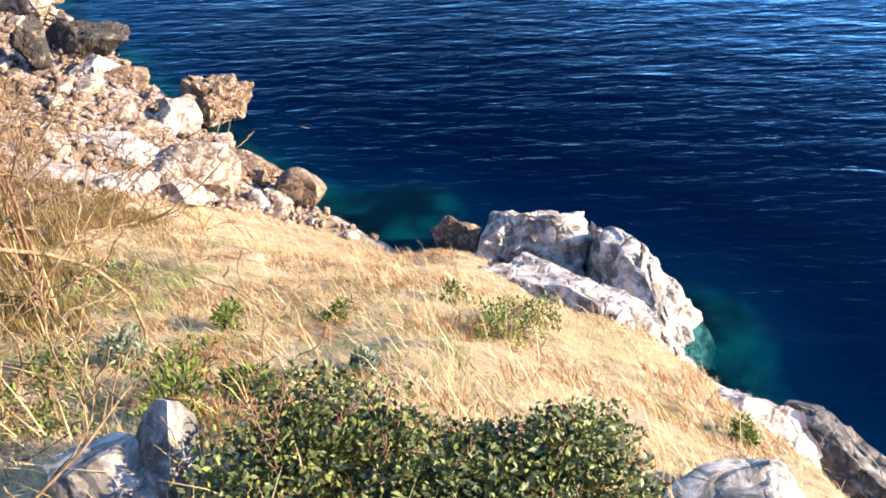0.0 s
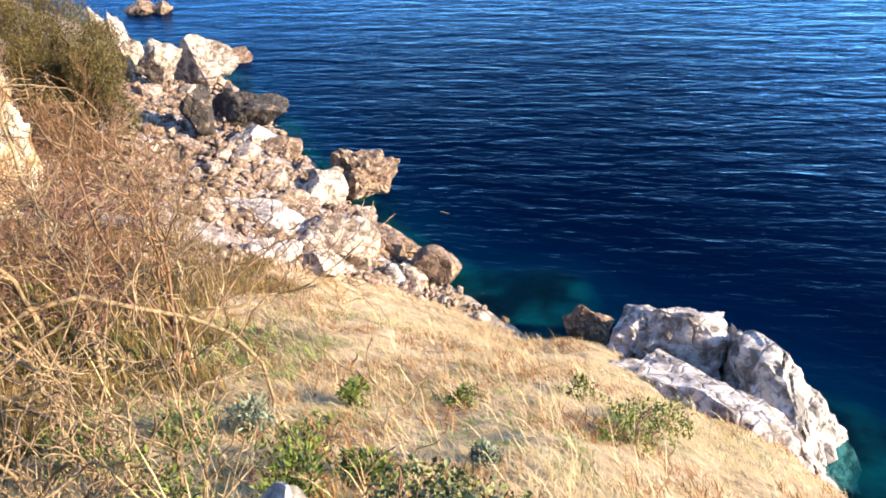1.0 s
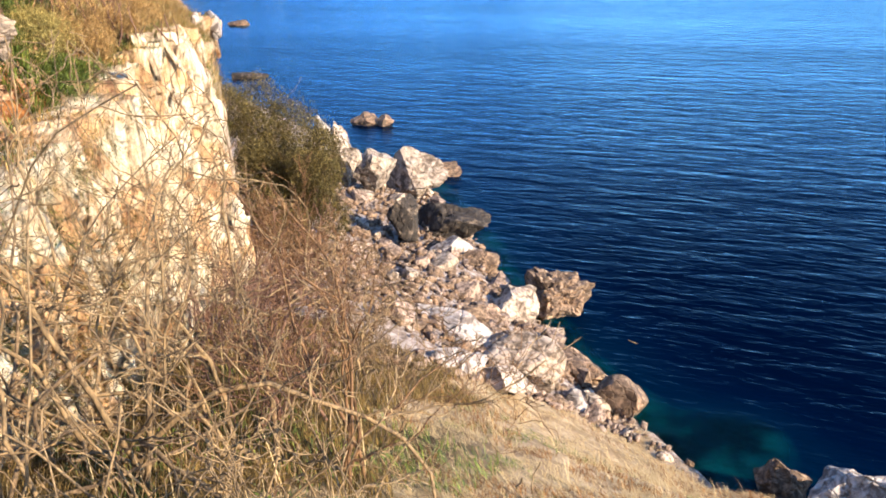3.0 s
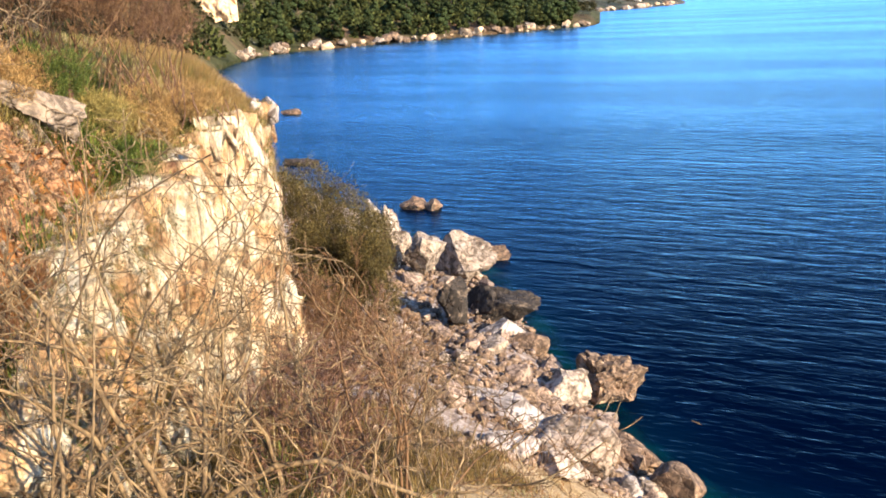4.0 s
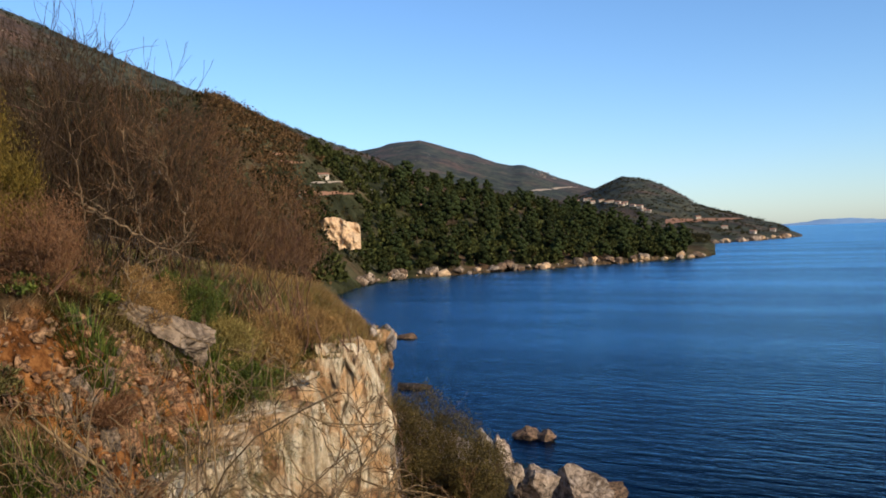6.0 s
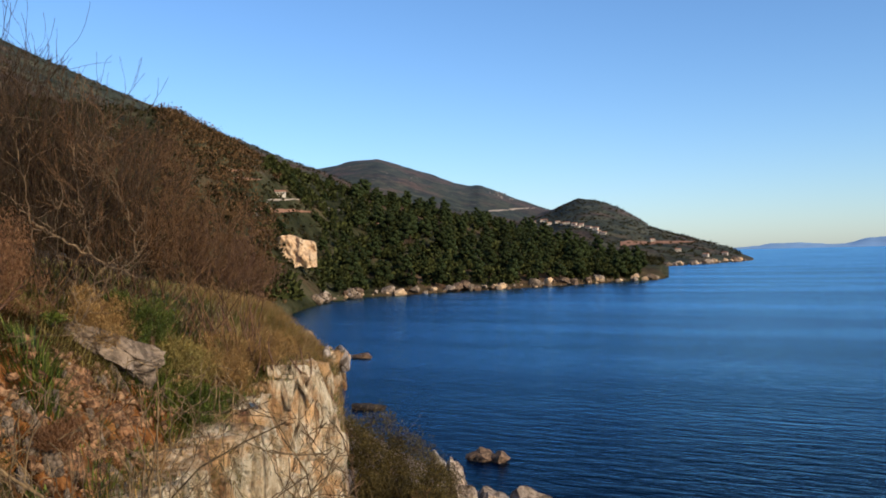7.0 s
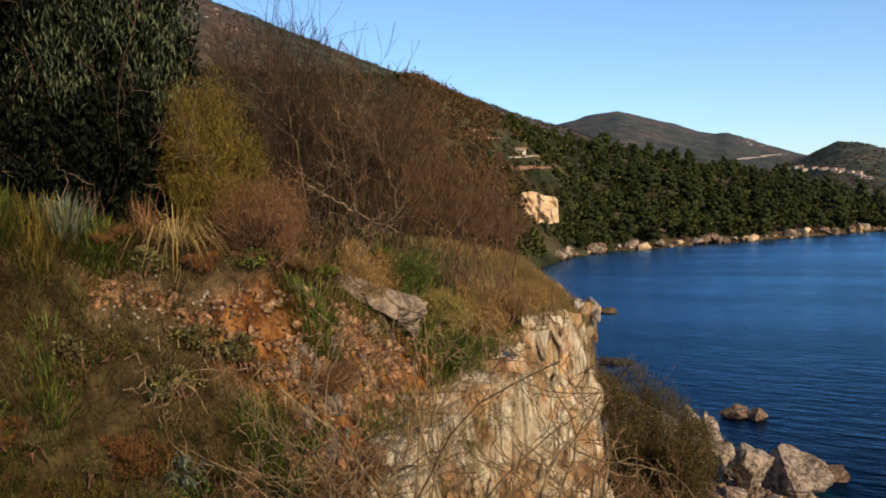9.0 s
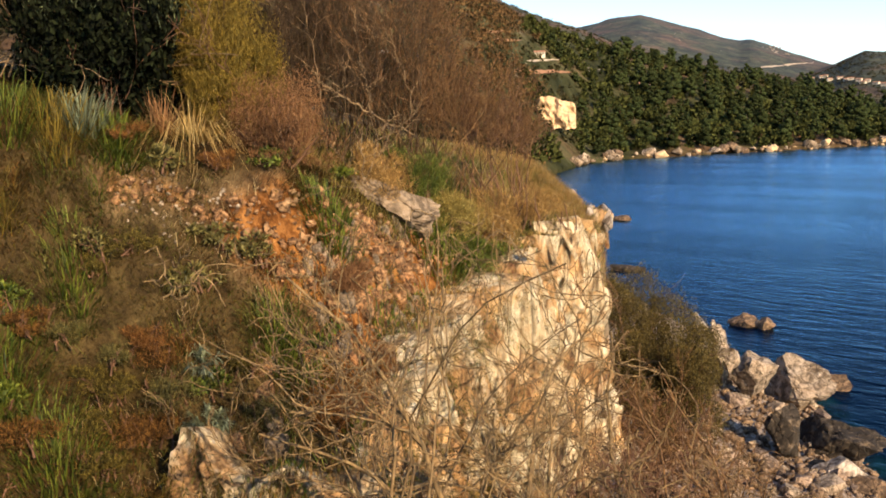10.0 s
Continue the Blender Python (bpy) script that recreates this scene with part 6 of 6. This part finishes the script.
def build_far_rocks():
    rng = random.Random(12)
    kinds = [hull_mesh("shore_rock", 700 + i, m, (1.2, 0.9, 0.8), 22, 0.6) for i, m in enumerate((LIGHT_ROCK, QUARRY_ROCK, LIGHT_ROCK, BROWN_ROCK, SLAB_ROCK))]
    shore_b = [16.8, 20.8, 26, 29.7, 32.5, 34.6, 37, 39]
    shore_r = [322, 293, 263, 250, 237, 231, 212, 178]
    for i in range(150):
        b = 16.7 + 21.3 * rng.random()
        k = 0.4 + 2.9 * rng.random() ** 3
        r = float(np.interp(b, shore_b, shore_r)) + rng.uniform(-1.0, 4.5)
        x, y, z = far_place(b, r)
        ob = tagged(new("shore_rock", rng.choice(kinds)), "pale boulder on the far shore below the pines", "rock", "rocks on the far shore")
        ob.matrix_world = pose(x, y, max(z, 0) + 0.22 * k, rng.uniform(-25, 25), rng.uniform(-25, 25), rng.uniform(0, 360)) @ Matrix.Scale(k, 4)
    for i in range(40):
        b = 11.6 + 5 * rng.random()
        k = 1.5 + 3.5 * rng.random() ** 2
        r = float(np.interp(b, [11.2, 13.8, 16.6], [745, 624, 560])) + rng.uniform(-1, 5)
        x, y, z = far_place(b, r)
        ob = tagged(new("shore_rock", rng.choice(kinds)), "rock at the foot of the distant headland", "rock", "rocks on the distant headland")
        ob.matrix_world = pose(x, y, max(z, 0) + 0.2 * k, 0, 0, rng.uniform(0, 360)) @ Matrix.Scale(k, 4)
    # the quarry face
    b0, b1, low_z, top_z, r0 = 37.7, 40.35, 8.6, 16.3, 214.0
    u, v = np.meshgrid(np.linspace(0, 1, 70), np.linspace(0, 1, 60), indexing="ij")
    b = np.radians(b0 + (b1 - b0) * u)
    edge = np.sin(u * math.pi) ** 0.35
    r = r0 + 4.0 * v + 2.6 * fbm(u * 6, v * 3, 4, 8) - 3 * (1 - edge) * -1
    zz = low_z - 0.6 + (top_z - low_z + 0.6 - 1.8 * (1 - u)) * v * (0.72 + 0.28 * edge) + 0.6 * fbm(u * 8, v * 2, 3, 6)
    me = mesh_of("quarry_face", np.stack([-r * np.sin(b), r * np.cos(b), zz], -1).reshape(-1, 3), grid_faces(70, 60), QUARRY_ROCK)
    tagged(new("quarry_face", me), "bright ochre quarried rock face among the pines", "rock face", kind="structure")


build_far_rocks()


def box_mesh(name, size, material, roof=False):
    bm = bmesh.new()
    w, d, h = size
    if roof:
        vs = [bm.verts.new(p) for p in ((-w / 2, -d / 2, 0), (w / 2, -d / 2, 0), (w / 2, d / 2, 0), (-w / 2, d / 2, 0), (-w / 2 + 0.2, 0, h), (w / 2 - 0.2, 0, h))]
        for f in ((0, 1, 5, 4), (1, 2, 5), (2, 3, 4, 5), (3, 0, 4), (3, 2, 1, 0)):
            bm.faces.new([vs[i] for i in f])
    else:
        bmesh.ops.create_cube(bm, size=1.0, matrix=Matrix.Translation((0, 0, h / 2)) @ Matrix.Diagonal((w, d, h, 1)))
    me = bpy.data.meshes.new(name)
    bm.to_mesh(me)
    bm.free()
    me.materials.append(material)
    return me


def house(label, b, r, size, turn, storeys=1):
    """A small house: walls, pitched roof, windows and a door."""
    x, y, z = far_place(b, r)
    w, d, h = size
    ob = tagged(new("house"), label, "house", "houses on the hills")
    ob.matrix_world = pose(x, y, z - 0.4, 0, 0, b + turn)
    child("wall", box_mesh("wall", (w, d, h), WALL_PAINT), ob)
    roof = child("roof", box_mesh("roof", (w + 0.7, d + 0.7, h * 0.32), ROOF_TILE, True), ob, "terracotta tiled roof")
    roof.location = (0, 0, h)
    pane = box_mesh("window", (w * 0.13, 0.12, h * 0.24 / storeys), GLASS_DARK)
    for s in range(storeys):
        for k in (-0.3, 0.0, 0.3):
            if s == 0 and k == 0.0:
                continue
            o = child("window", pane, ob)
            o.location = (w * k, -d / 2 - 0.03, 0.4 + h * (s + 0.4) / storeys)
    o = child("door", box_mesh("door", (w * 0.11, 0.12, h * 0.62 / storeys), DARK_BARK), ob)
    o.location = (0, -d / 2 - 0.03, 0.4)
    return ob


house("cream plastered house above the pine wood", 39.85, 274, (3.0, 2.6, 1.7), 10)
rng_v = random.Random(40)
for i in range(15):
    f = i / 14
    b = 24.5 - 4.6 * f + rng_v.uniform(-0.12, 0.12)
    r = float(np.interp(f, [0, 0.5, 1], [930, 800, 748])) + rng_v.uniform(-8, 8)
    house("distant white house in the hillside village", b, r, (rng_v.uniform(3, 4.8), 3.4, rng_v.uniform(1.7, 2.5)), rng_v.uniform(-25, 25), 1)
for b, r in ((17.1, 752), (15.6, 700), (14.0, 690), (12.9, 740), (33.6, 330)):
    house("pale house standing alone near the distant shore", b, r, (4, 3.4, 2.2), rng_v.uniform(-25, 25), 1)


def strip(name, label, points, wide, material, category, taper=0.0):
    """A road or terrace draped on the far slope along bearings and distances."""
    pts = np.array(points, float)
    t = np.linspace(0, 1, 60)
    at = np.linspace(0, 1, len(pts))
    b, r = np.interp(t, at, pts[:, 0]), np.interp(t, at, pts[:, 1])
    rows = []
    span = wide * np.sin(np.pi * np.clip(t * 0.97 + 0.03, 0, 1)) ** taper * (0.8 + 0.8 * fbm(t * 9, t * 0, 3, 17))
    for k in np.linspace(-1, 1, 5):
        rr = r + k * span / 2
        h = far_height(b, rr) + 0.3
        rows.append(np.stack([-rr * np.sin(np.radians(b)), rr * np.cos(np.radians(b)), h], -1))
    tagged(new(name, mesh_of(name, np.stack(rows, 1).reshape(-1, 3), grid_faces(60, 5), material)), label, category, kind="structure")


def on_slope(b, rise, start):
    """The distance at which a line of that rise (degrees) from the viewpoint first meets the far slope."""
    r = np.geomspace(start, 2400, 1500)
    hit = far_height(np.full(1500, float(b)), r) >= 10.45 + r * math.tan(radians(rise))
    return float(r[np.argmax(hit)]) if hit.any() else 1100.0


strip("terrace_1", "bare brown terrace below the hill house", [(b, on_slope(b, 2.75 + 0.05 * (b - 39), 200)) for b in (41.4, 40.6, 39.6, 38.6, 37.6)], 6, SOIL, "terrace", 0.7)
strip("terrace_2", "pale gravel terrace beside the hill house", [(b, on_slope(b, 3.45, 200)) for b in (40.6, 40.0, 39.4, 38.8, 38.2)], 3, ROAD, "terrace", 0.7)
strip("road_1", "pale hillside road on the distant slope", [(b, on_slope(b, 2.55 + 0.05 * (27 - b), 900)) for b in (27.0, 26.2, 25.4, 24.6, 24.0)], 16, ROAD, "road", 0.25)
strip("terrace_3", "brown terraced field above the distant shore", [(b, on_slope(b, 0.35, 560)) for b in (19.0, 17.5, 16.0, 14.5)], 30, SOIL, "terrace")


strip("terrace_4", "rust-coloured terrace on the slope above the quarry", [(b, on_slope(b, 5.2 + 0.06 * (b - 42), 160)) for b in (43.4, 42.9, 42.3, 41.6)], 4, SOIL, "terrace", 0.7)
strip("terrace_5", "rust-coloured terrace on the slope above the quarry", [(b, on_slope(b, 4.75 + 0.06 * (b - 42), 160)) for b in (42.6, 42.0, 41.4, 40.9)], 4, SOIL, "terrace", 0.7)


def build_hill_rocks():
    """Bleached rock breaking through the scrub, thick on one flank and single stones elsewhere."""
    rng = random.Random(29)
    kinds = [hull_mesh("hill_rock", 740 + i, WHITE_ROCK, (1.5, 0.9, 0.8), 18, 0.5) for i in range(4)]
    spots = [(rng.uniform(25.3, 26.9), rng.uniform(-0.45, 0.1), 0.0016) for _ in range(20)] + [(rng.uniform(36.5, 50), rng.uniform(-3.2, -0.7), 0.0011) for _ in range(26)] + [(rng.uniform(56.5, 61), rng.uniform(-1.6, -0.3), 0.0030) for _ in range(9)] + [(rng.uniform(28, 36), rng.uniform(-1.1, -0.3), 0.0009) for _ in range(8)]
    for b, under, size in spots:
        r = np.geomspace(160, 2400, 900)
        rise = np.degrees(np.arctan2(far_height(np.full(900, b), r) - 10.45, r))
        seen = float(r[np.argmax(rise >= rise.max() + under)])
        x, y, z = far_place(b, seen)
        k = seen * size * rng.uniform(0.5, 1.4)
        ob = tagged(new("hill_rock", rng.choice(kinds)), "bleached rock showing through the scrub of the hillside", "rock", "rocks on the hills")
        ob.matrix_world = pose(x, y, z + 0.1 * k, rng.uniform(-20, 20), rng.uniform(-20, 20), rng.uniform(0, 360)) @ Matrix.Scale(k, 4)


build_hill_rocks()


def build_islands():
    for i, (r, b0, b1, top, seed) in enumerate(((4300, -14, 13.2, 34, 3), (4650, -20, 7.0, 44, 9))):
        u = np.linspace(0, 1, 260)
        b = np.radians(b0 + (b1 - b0) * u)
        crest = top * np.clip(np.sin(u * math.pi) * 3, 0, 1) ** 0.7 * (0.72 + 0.7 * fbm(u * 9, u * 0, 5, seed))
        rows = []
        for f, h in ((0, 0.0), (40, 0.35), (110, 0.75), (200, 1.0), (330, 0.6), (420, -0.1)):
            rr = r + f
            rows.append(np.stack([-rr * np.sin(b), rr * np.cos(b), crest * h - 0.5 + np.abs(4 * fbm(u * 40, u * 0 + f, 3, 6)) * (h > 0)], -1))
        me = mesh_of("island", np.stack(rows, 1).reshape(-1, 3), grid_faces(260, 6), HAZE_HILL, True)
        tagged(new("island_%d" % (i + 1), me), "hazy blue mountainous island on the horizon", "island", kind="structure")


# one even blue that holds the air haze over the far islands
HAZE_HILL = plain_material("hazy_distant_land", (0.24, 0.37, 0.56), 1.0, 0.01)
build_islands()
